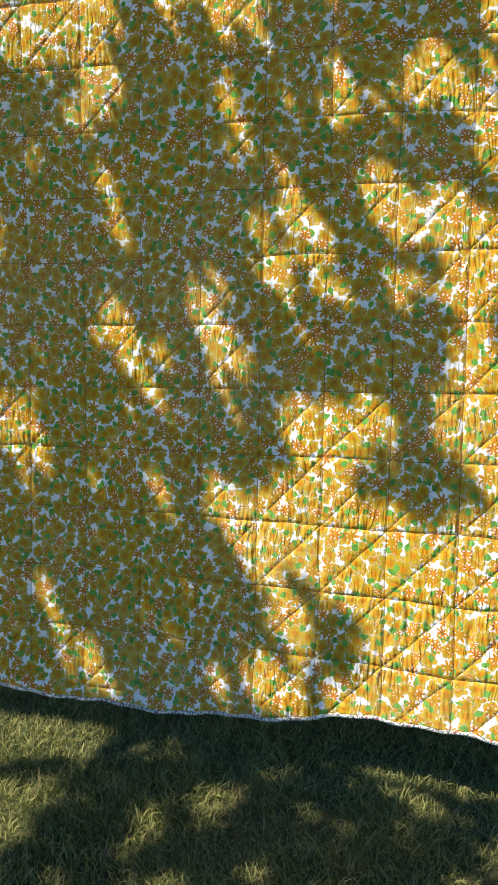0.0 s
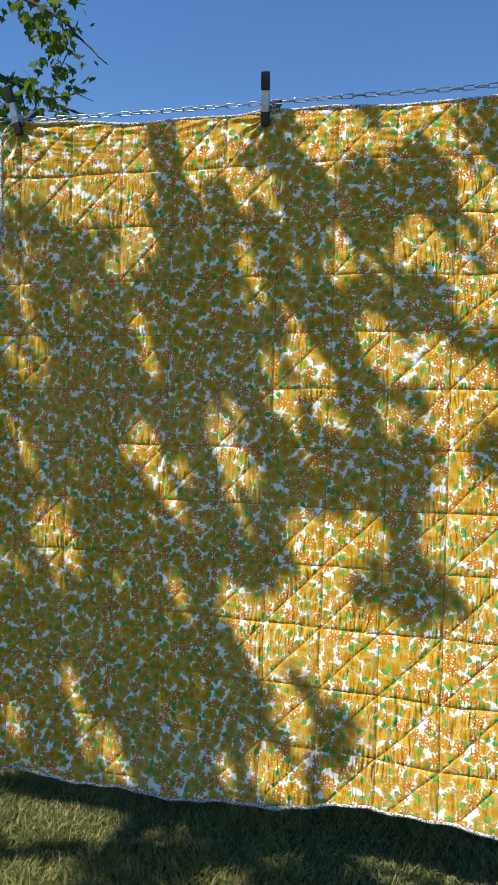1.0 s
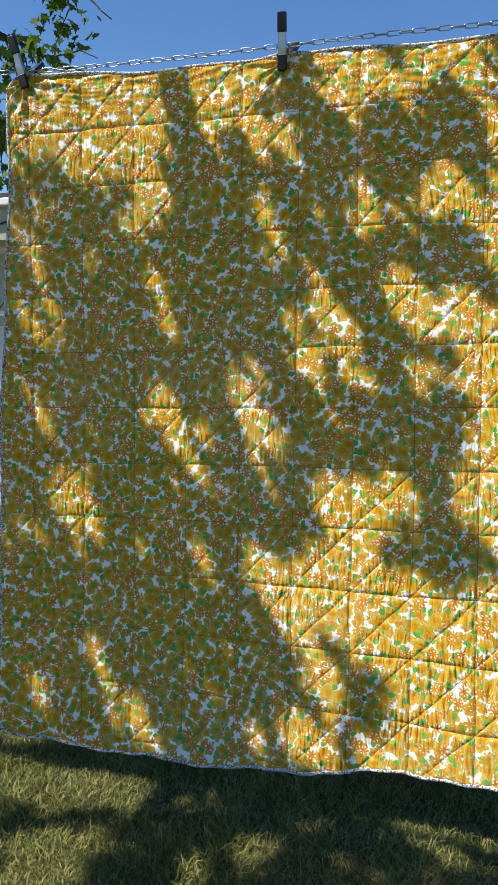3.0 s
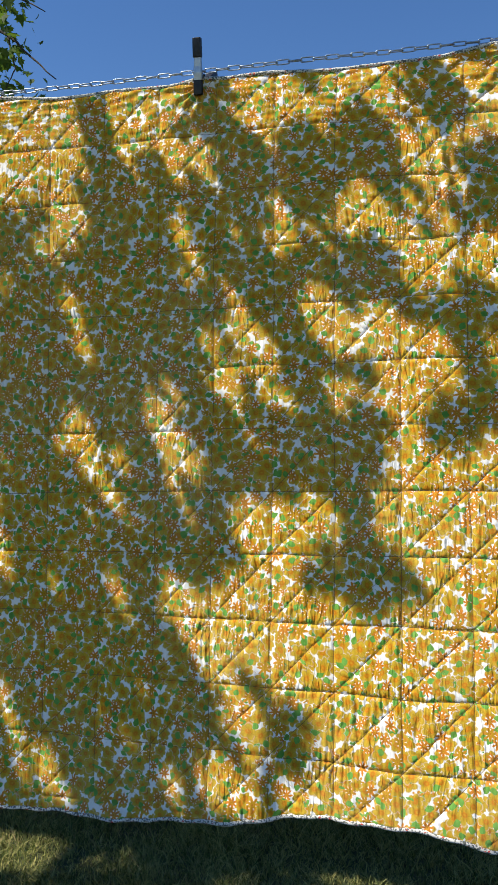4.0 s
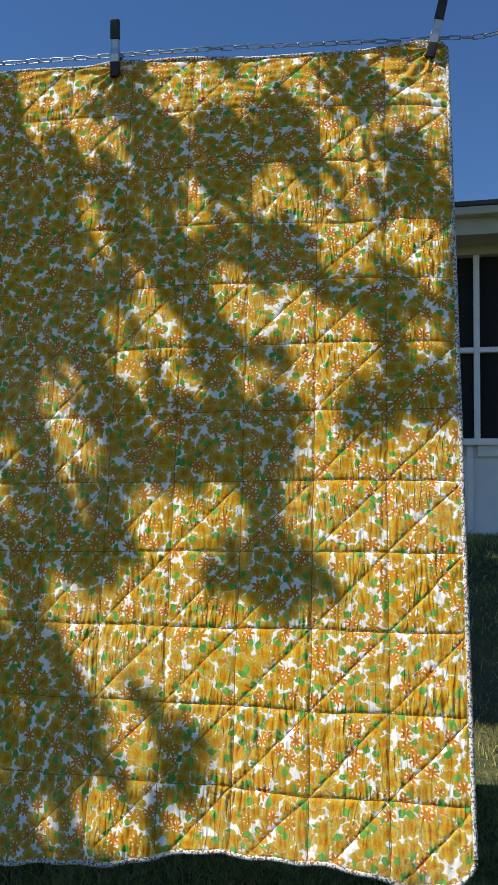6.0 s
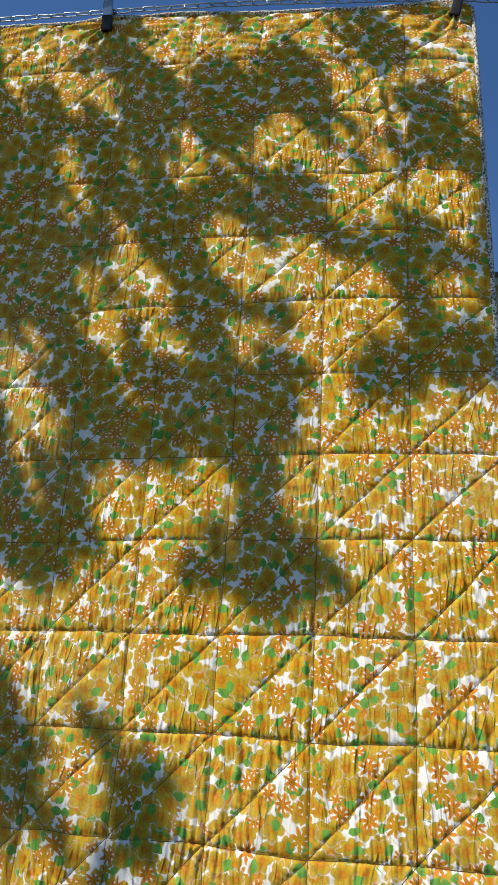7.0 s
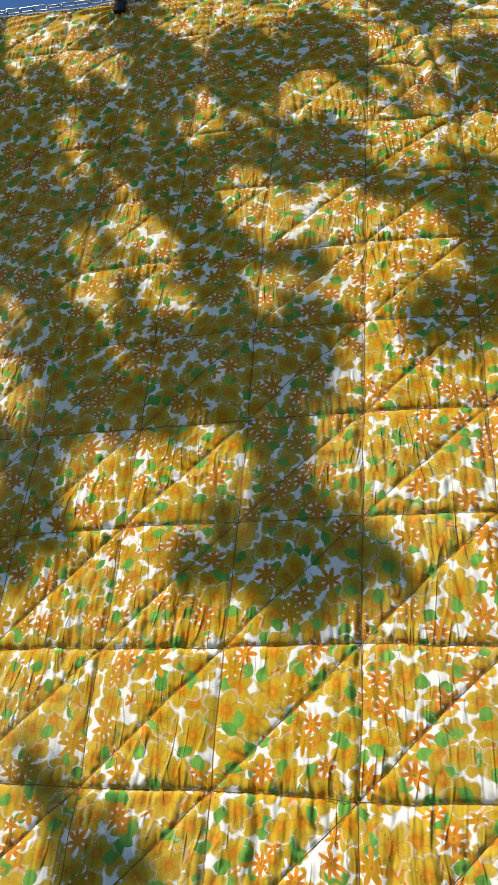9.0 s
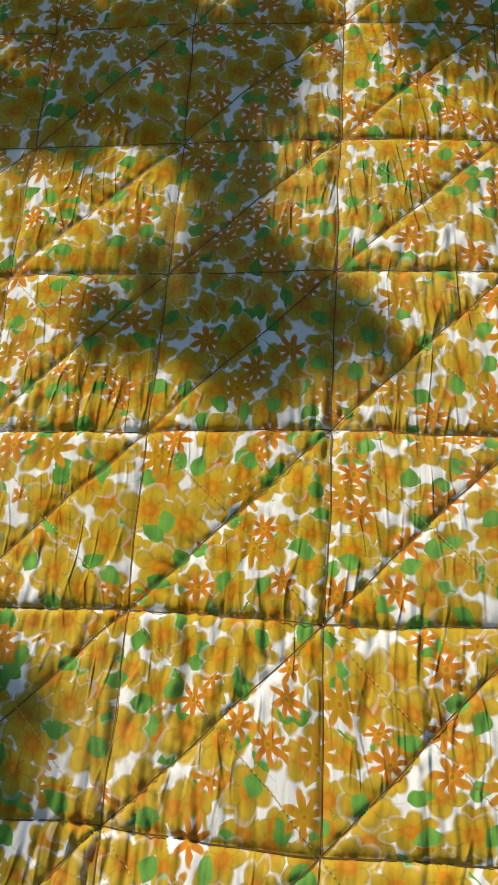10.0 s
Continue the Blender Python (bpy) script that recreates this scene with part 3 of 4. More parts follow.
def chain():
    thing = empty("chain", (0, 0.27, 1.97), "galvanised steel chain stretched as a clothes line", "chain")
    bm = bmesh.new()
    half, wide, wire = 0.0125, 0.0052, 0.0017
    loop = []
    for i in range(8):
        a = -math.pi / 2 + i / 7 * math.pi
        loop.append((half + wide * math.cos(a), wide * math.sin(a), 0))
    for i in range(8):
        a = math.pi / 2 + i / 7 * math.pi
        loop.append((-half + wide * math.cos(a), wide * math.sin(a), 0))
    tube(bm, loop, wire, 6, True)
    me = bpy.data.meshes.new("link")
    bm.to_mesh(me)
    bm.free()
    for p in me.polygons:
        p.use_smooth = True
    me.materials.append(MAT_CHAIN)
    pitch = 2 * (half + wide) - 2 * wire - 0.0006
    x, i = -4.45, 0
    rs = random.Random(4)
    while x < 2.3:
        a, b = chain_line(x), chain_line(x + pitch)
        step = pitch / max(1e-6, np.linalg.norm(b - a)) * pitch
        b = chain_line(x + step)
        ahead = Vector(b - a).normalized()
        out = Vector((0, -1, 0))
        out = (out - ahead * out.dot(ahead)).normalized()
        m = Matrix((ahead, out.cross(ahead), out)).transposed().to_4x4()
        link = new("link", me)
        link.parent = thing
        roll = rs.uniform(-12, 12) + (0 if i % 2 else 90)
        link.matrix_basis = Matrix.Translation(Vector((a + b) / 2) - thing.location) @ m @ pose(0, 0, 0, roll, 0, 0)
        x += step
        i += 1


chain()


# ---- spring clamps ----
def spring_clamp(c, r, tilt, turn):
    """Jaw on the cloth at column c, row r (its lower end); tilt leans the handles to the viewer's right."""
    p = quilt_place(np.array(c), np.array(r), 0.006)
    thing = empty("spring_clamp", p, "steel spring clamp with black grips pinching the quilt's top edge", "clamp", "clamps along the chain")
    thing.matrix_world = Matrix.Translation(p) @ pose(0, 0, 0, -6, tilt, turn) @ Matrix.Scale(0.86, 4)

    def arm(name, way):
        # a folded channel that narrows to the jaw and stands away from the cloth at the pivot
        bm = bmesh.new()
        prof = [(0.004, 0.0110, -0.004), (0.030, 0.0115, -0.012), (0.052, 0.0130, -0.019), (0.070, 0.0120, -0.022), (0.100, 0.0105, -0.030), (0.128, 0.0100, -0.038)]
        if way < 0:
            prof = [(0.004, 0.0110, 0.020), (0.030, 0.0115, 0.026), (0.048, 0.0120, 0.030), (0.066, 0.0105, 0.052), (0.084, 0.0100, 0.078)]
        rings = []
        for z, w, y in prof:
            d = 0.008 * way
            rings.append([bm.verts.new(q) for q in ((-w, y + d, z), (-w, y, z), (-w * 0.8, y - 0.002 * way, z), (w * 0.8, y - 0.002 * way, z), (w, y, z), (w, y + d, z), (w * 0.85, y + d, z), (w * 0.85, y + 0.0015 * way, z), (-w * 0.85, y + 0.0015 * way, z), (-w * 0.85, y + d, z))])
        for one, two in zip(rings[:-1], rings[1:]):
            for q in range(10):
                bm.faces.new((one[q], one[(q + 1) % 10], two[(q + 1) % 10], two[q]))
        bm.faces.new(rings[0])
        bm.faces.new(rings[-1])
        bmesh.ops.recalc_face_normals(bm, faces=bm.faces)
        return part(name, bm, MAT_STEEL, thing, "bright zinc-plated arm")

    def slab(name, z0, y0, z1, y1, w0, w1, thick, label, arm_of):
        bm = bmesh.new()
        a, b = Vector((0, y0, z0)), Vector((0, y1, z1))
        ahead = (b - a).normalized()
        r = bmesh.ops.create_cube(bm, size=1.0)
        for v in r["verts"]:
            up = v.co.z > 0
            w = w1 if up else w0
            side = ahead.cross(Vector((1, 0, 0)))
            v.co = (b if up else a) + Vector((1, 0, 0)) * (2 * v.co.x * w) + side * (v.co.y * thick)
        bmesh.ops.recalc_face_normals(bm, faces=bm.faces)
        bmesh.ops.bevel(bm, geom=list(bm.edges), offset=0.0028, segments=3, affect="EDGES", profile=0.6)
        return part(name, bm, MAT_RUBBER, arm_of, label, True)

    front, rear = arm("front_arm", 1), arm("rear_arm", -1)
    slab("grip", 0.094, -0.026, 0.146, -0.041, 0.0130, 0.0125, 0.016, "black vinyl grip", front)
    slab("grip", 0.068, 0.056, 0.116, 0.112, 0.0130, 0.0125, 0.016, "black vinyl grip", rear)
    slab("jaw_pad", -0.006, 0.000, 0.034, -0.010, 0.0135, 0.0130, 0.014, "black vinyl jaw tip", front)
    slab("jaw_pad", -0.004, 0.022, 0.034, 0.030, 0.0135, 0.0130, 0.014, "black vinyl jaw tip", rear)
    bm = bmesh.new()
    tube(bm, [(-0.0155, 0.006, 0.056), (0.0155, 0.006, 0.056)], 0.0035, 10)
    part("pivot_pin", bm, MAT_STEEL, front)
    bm = bmesh.new()
    coil = [(-0.009 + 0.018 * i / 40, 0.006 + 0.009 * math.cos(i * 0.8), 0.056 + 0.009 * math.sin(i * 0.8)) for i in range(41)]
    tube(bm, coil, 0.0013, 5)
    part("spring", bm, MAT_STEEL, thing, "coiled steel spring", True)
    return thing


spring_clamp(0.28, 0.02, 14, 0)
spring_clamp(5.3, 0.27, 3, 0)
spring_clamp(10.02, 0.17, -10, 0)


# ---- the maple: limbs overhead and behind, and the shade that they throw ----
LEAF_OUTLINE = [(0.0, 0.0), (0.10, 0.06), (0.34, -0.02), (0.28, 0.16), (0.52, 0.30), (0.34, 0.36), (0.36, 0.52), (0.18, 0.46), (0.0, 0.92)]


def leaf_fan():
    right = LEAF_OUTLINE[1:-1]
    ring = [LEAF_OUTLINE[0]] + right + [LEAF_OUTLINE[-1]] + [(-x, y) for x, y in reversed(right)]
    pts = [(0.0, 0.30, 0.0)] + [(x, y, -0.25 * abs(x) * abs(x) - 0.10 * y * y) for x, y in ring]
    tris = [(0, i, i + 1) for i in range(1, len(ring))] + [(0, len(ring), 1)]
    return np.array(pts), np.array(tris)


def leaves_mesh(name, places, sizes, seed, hang=0.5, centred=True):
    """Lobed leaves at the places, turned at random; hang 1 lets all tips point down."""
    rs = np.random.RandomState(seed)
    pts, tris = leaf_fan()
    n = len(places)
    yaw, pitch, roll = rs.uniform(0, math.tau, n), np.where(rs.rand(n) < hang, rs.uniform(-2.3, -1.0, n), rs.uniform(-1.2, 0.8, n)), rs.uniform(-0.7, 0.7, n)
    local = (pts - (0.0, 0.42 if centred else 0.0, 0.0))[None] * np.asarray(sizes)[:, None, None]
    x, y, z = local[..., 0], local[..., 1], local[..., 2]
    cr, sr = np.cos(roll)[:, None], np.sin(roll)[:, None]
    x, z = x * cr + z * sr, -x * sr + z * cr
    cp, sp = np.cos(pitch)[:, None], np.sin(pitch)[:, None]
    y, z = y * cp - z * sp, y * sp + z * cp
    cy, sy = np.cos(yaw)[:, None], np.sin(yaw)[:, None]
    x, y = x * cy - y * sy, x * sy + y * cy
    verts = (np.stack([x, y, z], -1) + np.asarray(places)[:, None]).reshape(-1, 3)
    faces = (np.arange(n)[:, None, None] * len(pts) + tris[None]).reshape(-1, 3)
    me = bpy.data.meshes.new(name)
    me.vertices.add(len(verts))
    me.vertices.foreach_set("co", verts.reshape(-1).astype(np.float32))
    me.loops.add(faces.size)
    me.loops.foreach_set("vertex_index", faces.reshape(-1).astype(np.int32))
    me.polygons.add(len(faces))
    me.polygons.foreach_set("loop_start", np.arange(0, faces.size, 3, dtype=np.int32))
    me.update(calc_edges=True)
    return me


# openings in the crown, by where their light falls on the quilt: column, row, half length, half width
OPEN_UPPER = [(9.5, 0.8, 0.9, 0.6), (8.3, 0.9, 0.8, 0.5), (7.7, 2.3, 0.6, 0.35), (8.9, 1.6, 0.5, 0.3), (9.8, 2.4, 0.45, 0.22), (9.9, 3.3, 0.45, 0.22), (8.0, 2.8, 0.35, 0.25),
              (9.6, 4.4, 0.50, 0.24), (7.6, 3.9, 0.35, 0.14), (6.4, 0.6, 0.7, 0.45), (5.6, 1.3, 0.6, 0.28), (4.3, 0.75, 0.55, 0.32), (5.4, 3.2, 0.35, 0.16), (4.4, 4.4, 0.70, 0.22),
              (2.4, 0.4, 0.5, 0.28), (1.5, 1.75, 0.7, 0.35), (0.4, 1.2, 0.6, 0.24), (2.6, 2.65, 0.45, 0.36), (3.7, 2.9, 0.25, 0.18), (1.9, 2.9, 0.4, 0.28)]
OPEN_LOWER = [(9.9, 6.0, 0.45, 0.16), (9.15, 7.75, 0.75, 0.34), (10.1, 8.3, 0.4, 0.2), (9.9, 11.2, 0.4, 0.2), (7.25, 6.5, 0.95, 0.20), (5.7, 6.2, 0.95, 0.19), (8.6, 10.6, 0.55, 0.20),
              (7.8, 11.7, 0.45, 0.26), (5.1, 9.2, 1.0, 0.38), (4.4, 10.5, 0.5, 0.22), (4.6, 11.6, 0.5, 0.3), (3.85, 9.7, 0.6, 0.30), (3.5, 11.8, 0.4, 0.22), (4.75, 5.4, 0.55, 0.24), (3.1, 4.3, 0.55, 0.24), (3.0, 5.5, 0.35, 0.12),
              (2.3, 4.7, 0.6, 0.46), (0.55, 3.5, 0.6, 0.32), (1.35, 3.4, 0.4, 0.3), (1.5, 5.1, 0.6, 0.4), (0.4, 4.9, 0.4, 0.25), (1.95, 5.6, 0.6, 0.34), (1.7, 6.6, 0.6, 0.35), (0.3, 7.2, 0.8, 0.5)]
BOUGHS_LOW = [(2.55, 8.25, 0.52, 0.46), (3.2, 8.15, 0.28, 0.22), (1.95, 8.3, 0.34, 0.22), (2.35, 8.8, 0.25, 0.16), (2.75, 7.5, 0.42, 0.22), (1.15, 6.05, 0.34, 0.40), (0.75, 5.7, 0.4, 0.2)]


def inside(c, r, spots, grow=0.0):
    """Whether points lie in any of the spots, which stretch along the way of the light."""
    hit = np.zeros(np.shape(c), bool)
    k = np.array([-RAY[0], -RAY[2]])
    k = k / np.linalg.norm(k)
    for c0, r0, half, wide in spots:
        x, y = c - c0, r - r0
        along, across = x * k[0] + y * k[1], -x * k[1] + y * k[0]
        hit |= (along / (half + grow)) ** 2 + (across / (wide + grow * 0.8)) ** 2 < 1
    return hit


def shaded(c, r):
    """Whether the crown keeps the sun off this point of the quilt, or of the ground and air around it."""
    wob_c = 0.13 * gnoise(c * 1.3, r * 1.3, 51) + 0.24 * gnoise(c * 3.4, r * 3.4, 55)
    wob_r = 0.13 * gnoise(c * 1.3, r * 1.3, 52) + 0.24 * gnoise(c * 3.4, r * 3.4, 56)
    wob_c, wob_r = wob_c + 0.22 * gnoise(c * 7, r * 7, 71), wob_r + 0.22 * gnoise(c * 7, r * 7, 72)
    a, b = c + wob_c, r + wob_r
    open_sky = inside(a, b, OPEN_UPPER + OPEN_LOWER, 0.16)
    fringe = gnoise(c * 1.25 + 0.6 * r, r * 0.8, 57)  # thin foliage over the top of the quilt
    open_sky |= (b < 1.8) & (a > 6.6) & (fringe > -0.30)
    open_sky |= (b < 1.0 + 0.5 * fringe) & (a > 1.8) & (a < 7.0) & (fringe > -0.45)
    open_sky |= (b < 1.6) & (a < 2.0) & (fringe > -0.08)
    open_sky |= gnoise(c * 2.1 + r * 1.0, r * 1.0, 58) > 0.47  # small chinks
    open_sky |= gnoise(c * 4.3 + r * 1.6, r * 2.4, 73) > 0.52
    sunny = (b > 7.0 + 0.40 * gnoise(c * 1.3 + 0.4 * r, r * 0.4, 81)) & (a < np.interp(b, [9.2, 9.8, 10.3, 10.7, 12.0], [4.75, 4.0, 3.75, 3.5, 3.3]) + 0.35 * gnoise(c * 0.5, r * 0.9, 83)) & (b < 12.4)
    sunny |= (a < 2.2) & (b > 6.25) & (b < 12.4)
    low = inside(a, b, BOUGHS_LOW)
    lawn = (b > 12.4) & (a > 7.4 - 0.57 * (b - 13.0)) & (gnoise(c * 0.55, r * 0.3, 53) > -0.50) & (gnoise(c * 1.7, r * 1.1, 74) > -0.42)
    beside = ((a > 11.0) | (a < -0.6)) & (b < 12.4) & (gnoise(c * 0.8, r * 0.45, 54) > 0.05)
    above = (r < -0.1) & (c > 2.0)
    return (~open_sky & ~sunny & ~lawn & ~beside & ~above) | low


def maple():
    thing = empty("maple_tree", (-4.9, 1.6, -0.1), "large maple with grey bark and fresh green lobed leaves", "tree")
    base = np.array(thing.location)
    rs = np.random.RandomState(61)

    def limb(points, radii, name="limb"):
        bm = bmesh.new()
        pts = []
        for i in range(len(points) - 1):
            a, b = np.array(points[i], float), np.array(points[i + 1], float)
            for k in range(6):
                f = k / 6
                pts.append(a + (b - a) * f + (0 if k == 0 else 1) * rs.normal(0, 0.012, 3) * np.linalg.norm(b - a))
        pts.append(np.array(points[-1], float))
        rad = np.interp(np.linspace(0, 1, len(pts)), np.linspace(0, 1, len(radii)), radii)
        tube(bm, [p - base for p in pts], list(rad), 9 if radii[0] > 0.03 else 6)
        part(name, bm, MAT_BARK, thing, smooth=True)
        return pts

    limb([(-4.9, 1.6, -0.15), (-4.85, 1.5, 1.2), (-4.9, 1.3, 2.6), (-4.6, 1.0, 4.4), (-4.3, 0.6, 6.5)], (0.30, 0.22, 0.19, 0.14, 0.06), "trunk")
    limb([(-4.9, 1.3, 2.4), (-4.1, 0.5, 4.4), (-3.0, -0.6, 6.0), (-1.6, -1.1, 6.7)], (0.12, 0.09, 0.06, 0.02))
    limb([(-4.7, 1.1, 3.6), (-4.2, -0.3, 4.9), (-3.6, -1.1, 5.6)], (0.10, 0.06, 0.02))
    limb([(-4.6, 1.0, 4.4), (-3.4, 2.0, 6.0), (-2.2, 2.6, 7.4)], (0.09, 0.06, 0.02))
    # the boughs seen against the sky
    seen = []
    seen.append(limb([(-4.85, 1.4, 2.9), (-3.7, 2.1, 3.25), (-2.62, 2.5, 3.05), (-2.2, 2.5, 2.84), (-1.98, 2.5, 2.74)], (0.05, 0.03, 0.016, 0.010, 0.004)))
    seen.append(limb([(-4.8, 1.3, 3.3), (-3.6, 2.0, 3.7), (-2.6, 2.45, 3.6), (-2.1, 2.5, 3.3), (-1.78, 2.5, 3.0)], (0.05, 0.03, 0.014, 0.009, 0.003)))
    seen.append(limb([(-4.8, 1.4, 2.7), (-3.6, 2.2, 2.85), (-2.9, 2.5, 2.75), (-2.55, 2.6, 2.5)], (0.04, 0.022, 0.012, 0.004)))
    seen.append(limb([(-4.6, 1.2, 3.9), (-3.3, 2.3, 4.0), (-2.4, 2.6, 3.75), (-1.9, 2.6, 3.45)], (0.04, 0.022, 0.010, 0.003)))
    twigs = [[(-2.2, 2.5, 2.84), (-2.0, 2.5, 2.86), (-1.88, 2.5, 2.80)], [(-2.1, 2.5, 2.79), (-1.92, 2.48, 2.72), (-1.80, 2.5, 2.70)], [(-2.15, 2.5, 2.82), (-2.1, 2.5, 2.72), (-2.06, 2.5, 2.66)],
             [(-2.62, 2.5, 3.05), (-2.6, 2.45, 2.85), (-2.56, 2.45, 2.7)], [(-2.7, 2.5, 2.70), (-2.5, 2.4, 2.4), (-2.52, 2.4, 2.15)], [(-2.1, 2.5, 3.3), (-2.05, 2.5, 3.1), (-2.15, 2.5, 2.95)], [(-2.4, 2.5, 2.94), (-2.36, 2.5, 2.80), (-2.38, 2.5, 2.70)]]
    for q in twigs:
        seen.append(limb(q, (0.006, 0.004, 0.002), "twig"))
    spots, sizes = [], []
    for run, count in zip(seen, [100, 260, 190, 250, 10, 18, 12, 36, 80, 60, 46]):
        run = [p for p in run if p[0] > -3.6]
        for _ in range(count):
            p = run[rs.randint(len(run))]
            if (p[0] > -2.15 and p[2] < 2.84 and rs.rand() < 0.5) or p[0] > -1.93:
                continue
            spots.append(p + rs.normal(0, 1, 3) * (0.09, 0.12, 0.07) - np.array([0, 0, 0.05]))
            if spots[-1][0] > -2.03:
                spots.pop()
                continue
            sizes.append(rs.uniform(0.05, 0.10))
    me = leaves_mesh("leaves", np.array(spots) - base, sizes, 62, 0.8, False)
    put("foliage", me, MAT_LEAF, thing, "lobed green leaves on low boughs against the sky")

    # the crown overhead, with its openings
    def over(n, c0, c1, r0, r1, test, seed, low_size, high_size):
        q = np.random.RandomState(seed)
        c, r, s = q.uniform(c0, c1, n), q.uniform(r0, r1, n), q.uniform(-0.35, 0.35, n)
        keep = test(c, r)
        c, r, s = c[keep], r[keep], s[keep]
        s = s + 1.65 + 0.16 * np.clip(r, 0, 14)
        p = quilt_place(np.clip(c, 0, COLS), np.clip(r, 0, 12)) + np.stack([-(c - np.clip(c, 0, COLS)) * G, 0 * c, -(r - np.clip(r, 0, 12)) * G], -1)
        s = np.maximum(s, (3.2 - p[:, 2]) / -SUN_DIR.z * np.where((r > 12.6) | (c < -0.6) | (c > 11.2), 1, 0))
        return p - s[:, None] * np.array(SUN_DIR), q.uniform(low_size, high_size, len(c))

    p1, s1 = over(20000, -0.6, 11.2, -1.0, 12.6, shaded, 63, 0.030, 0.056)
    p2, s2 = over(4200, -8.0, 18.0, -2.0, 24.0, lambda c, r: shaded(c, r) & ((c < -0.6) | (c > 11.2) | (r > 12.6)), 64, 0.09, 0.15)
    put("crown", leaves_mesh("crown", np.concatenate([p1, p2]) - base, np.concatenate([s1, s2]), 65, 0.3), MAT_LEAF, thing, "dense leafy crown with gaps of open sky")
    # loose leaves added out of view, without boughs, to shade the porch and its lawn
    q = np.random.RandomState(66)
    n = 4200
    x, z = q.uniform(-2.5, 4.5, n), q.uniform(0.2, 3.6, n)
    keep = gnoise(x * 1.1 + 0.6 * z, z * 0.8, 67) > -0.50
    gxs, gys = q.uniform(0.2, 3.4, n), q.uniform(1.45, 4.7, n)
    also = gnoise(gxs * 1.3, gys * 1.3, 69) > -0.9
    p = np.concatenate([np.stack([x, 0 * x + 4.7, z], -1)[keep], np.stack([gxs, gys, ground_height(gxs, gys)], -1)[also]])
    p = p - q.uniform(8.5, 11.0, len(p))[:, None] * np.array(SUN_DIR)
    put("porch_shade_leaves", leaves_mesh("porch_shade_leaves", p - base, q.uniform(0.14, 0.24, len(p)), 68, 0.3), MAT_LEAF, thing)


maple()


# ---- the house: a painted brick wing and a screened porch ----
YARD = Vector((0.57, -1.89, 1.27))  # the wing and what stands by it are laid out from here, then set back
BACK = 1.6


def set_back(thing):
    thing.location = YARD + BACK * (thing.location - YARD)
    thing.scale = (BACK, BACK, BACK)
    return thing


def brick_wing():
    x0, x1, y, low, eave = -8.5, -1.6, 4.2, -0.6, 2.33
    thing = empty("house", (-4.5, y, -0.36), "low house wing of white-painted brick with a shingled eave", "house")
    ox, oy, oz = thing.location
    box_part("wall", (x0 - ox, x1 - ox, -0.001, 0.25, low - oz, 1.95 - oz), MAT_MORTAR, thing, "white-painted mortar behind the bricks")
    box_part("lap_siding", (x0 - ox, x1 - ox, -0.025, 0.02, 1.30 - oz, 1.96 - oz), MAT_SOFFIT, thing, "grey-green painted boarding above the bricks")
    box_part("trim_board", (x0 - ox, x1 - ox, -0.05, -0.025, 1.93 - oz, 1.99 - oz), MAT_WHITE, thing)
    box_part("soffit", (x0 - ox, x1 - ox, -0.42, 0.25, 1.99 - oz, 2.03 - oz), MAT_SOFFIT, thing)
    box_part("fascia", (x0 - ox, x1 - ox, -0.45, -0.42, 1.99 - oz, 2.28 - oz), MAT_SOFFIT, thing, "cream-green painted fascia board")
    box_part("gutter", (x0 - ox, x1 - ox, -0.53, -0.45, 2.25 - oz, 2.31 - oz), MAT_WHITE, thing, "white gutter", 0.01)
    bm = bmesh.new()
    bm_pts = [(x0 - ox, -0.52, 2.315 - oz), (x1 - ox, -0.52, 2.315 - oz), (x1 - ox, 3.2, 2.75 - oz), (x0 - ox, 3.2, 2.75 - oz)]
    lowv, highv = [bm.verts.new(q) for q in bm_pts], [bm.verts.new((q[0], q[1], q[2] + 0.03)) for q in bm_pts]
    bm.faces.new(list(reversed(lowv)))
    bm.faces.new(highv)
    for i in range(4):
        bm.faces.new((lowv[i], lowv[(i + 1) % 4], highv[(i + 1) % 4], highv[i]))
    part("roof", bm, MAT_SHINGLE, thing, "dark asphalt shingle roof")
    box_part("end_wall", (x1 - ox - 0.2, x1 - ox, 0.25, 3.6, low - oz, 2.0 - oz), MAT_MORTAR, thing)
    # courses of bricks
    bm = box(bmesh.new(), -0.0618, 0.0618, -0.005, 0.016, -0.0198, 0.0198, 0.002)
    me = bpy.data.meshes.new("brick")
    bm.to_mesh(me)
    bm.free()
    me.materials.append(MAT_WHITE)
    rs = random.Random(8)
    for row in range(38):
        for col in range(8):
            b = new("brick", me)
            b.parent = thing
            b.location = (-4.42 + col * 0.1275 + (0.064 if row % 2 else 0) - ox, rs.uniform(-0.0015, 0.0015), -0.42 + row * 0.0436 - oz)
    return set_back(thing)


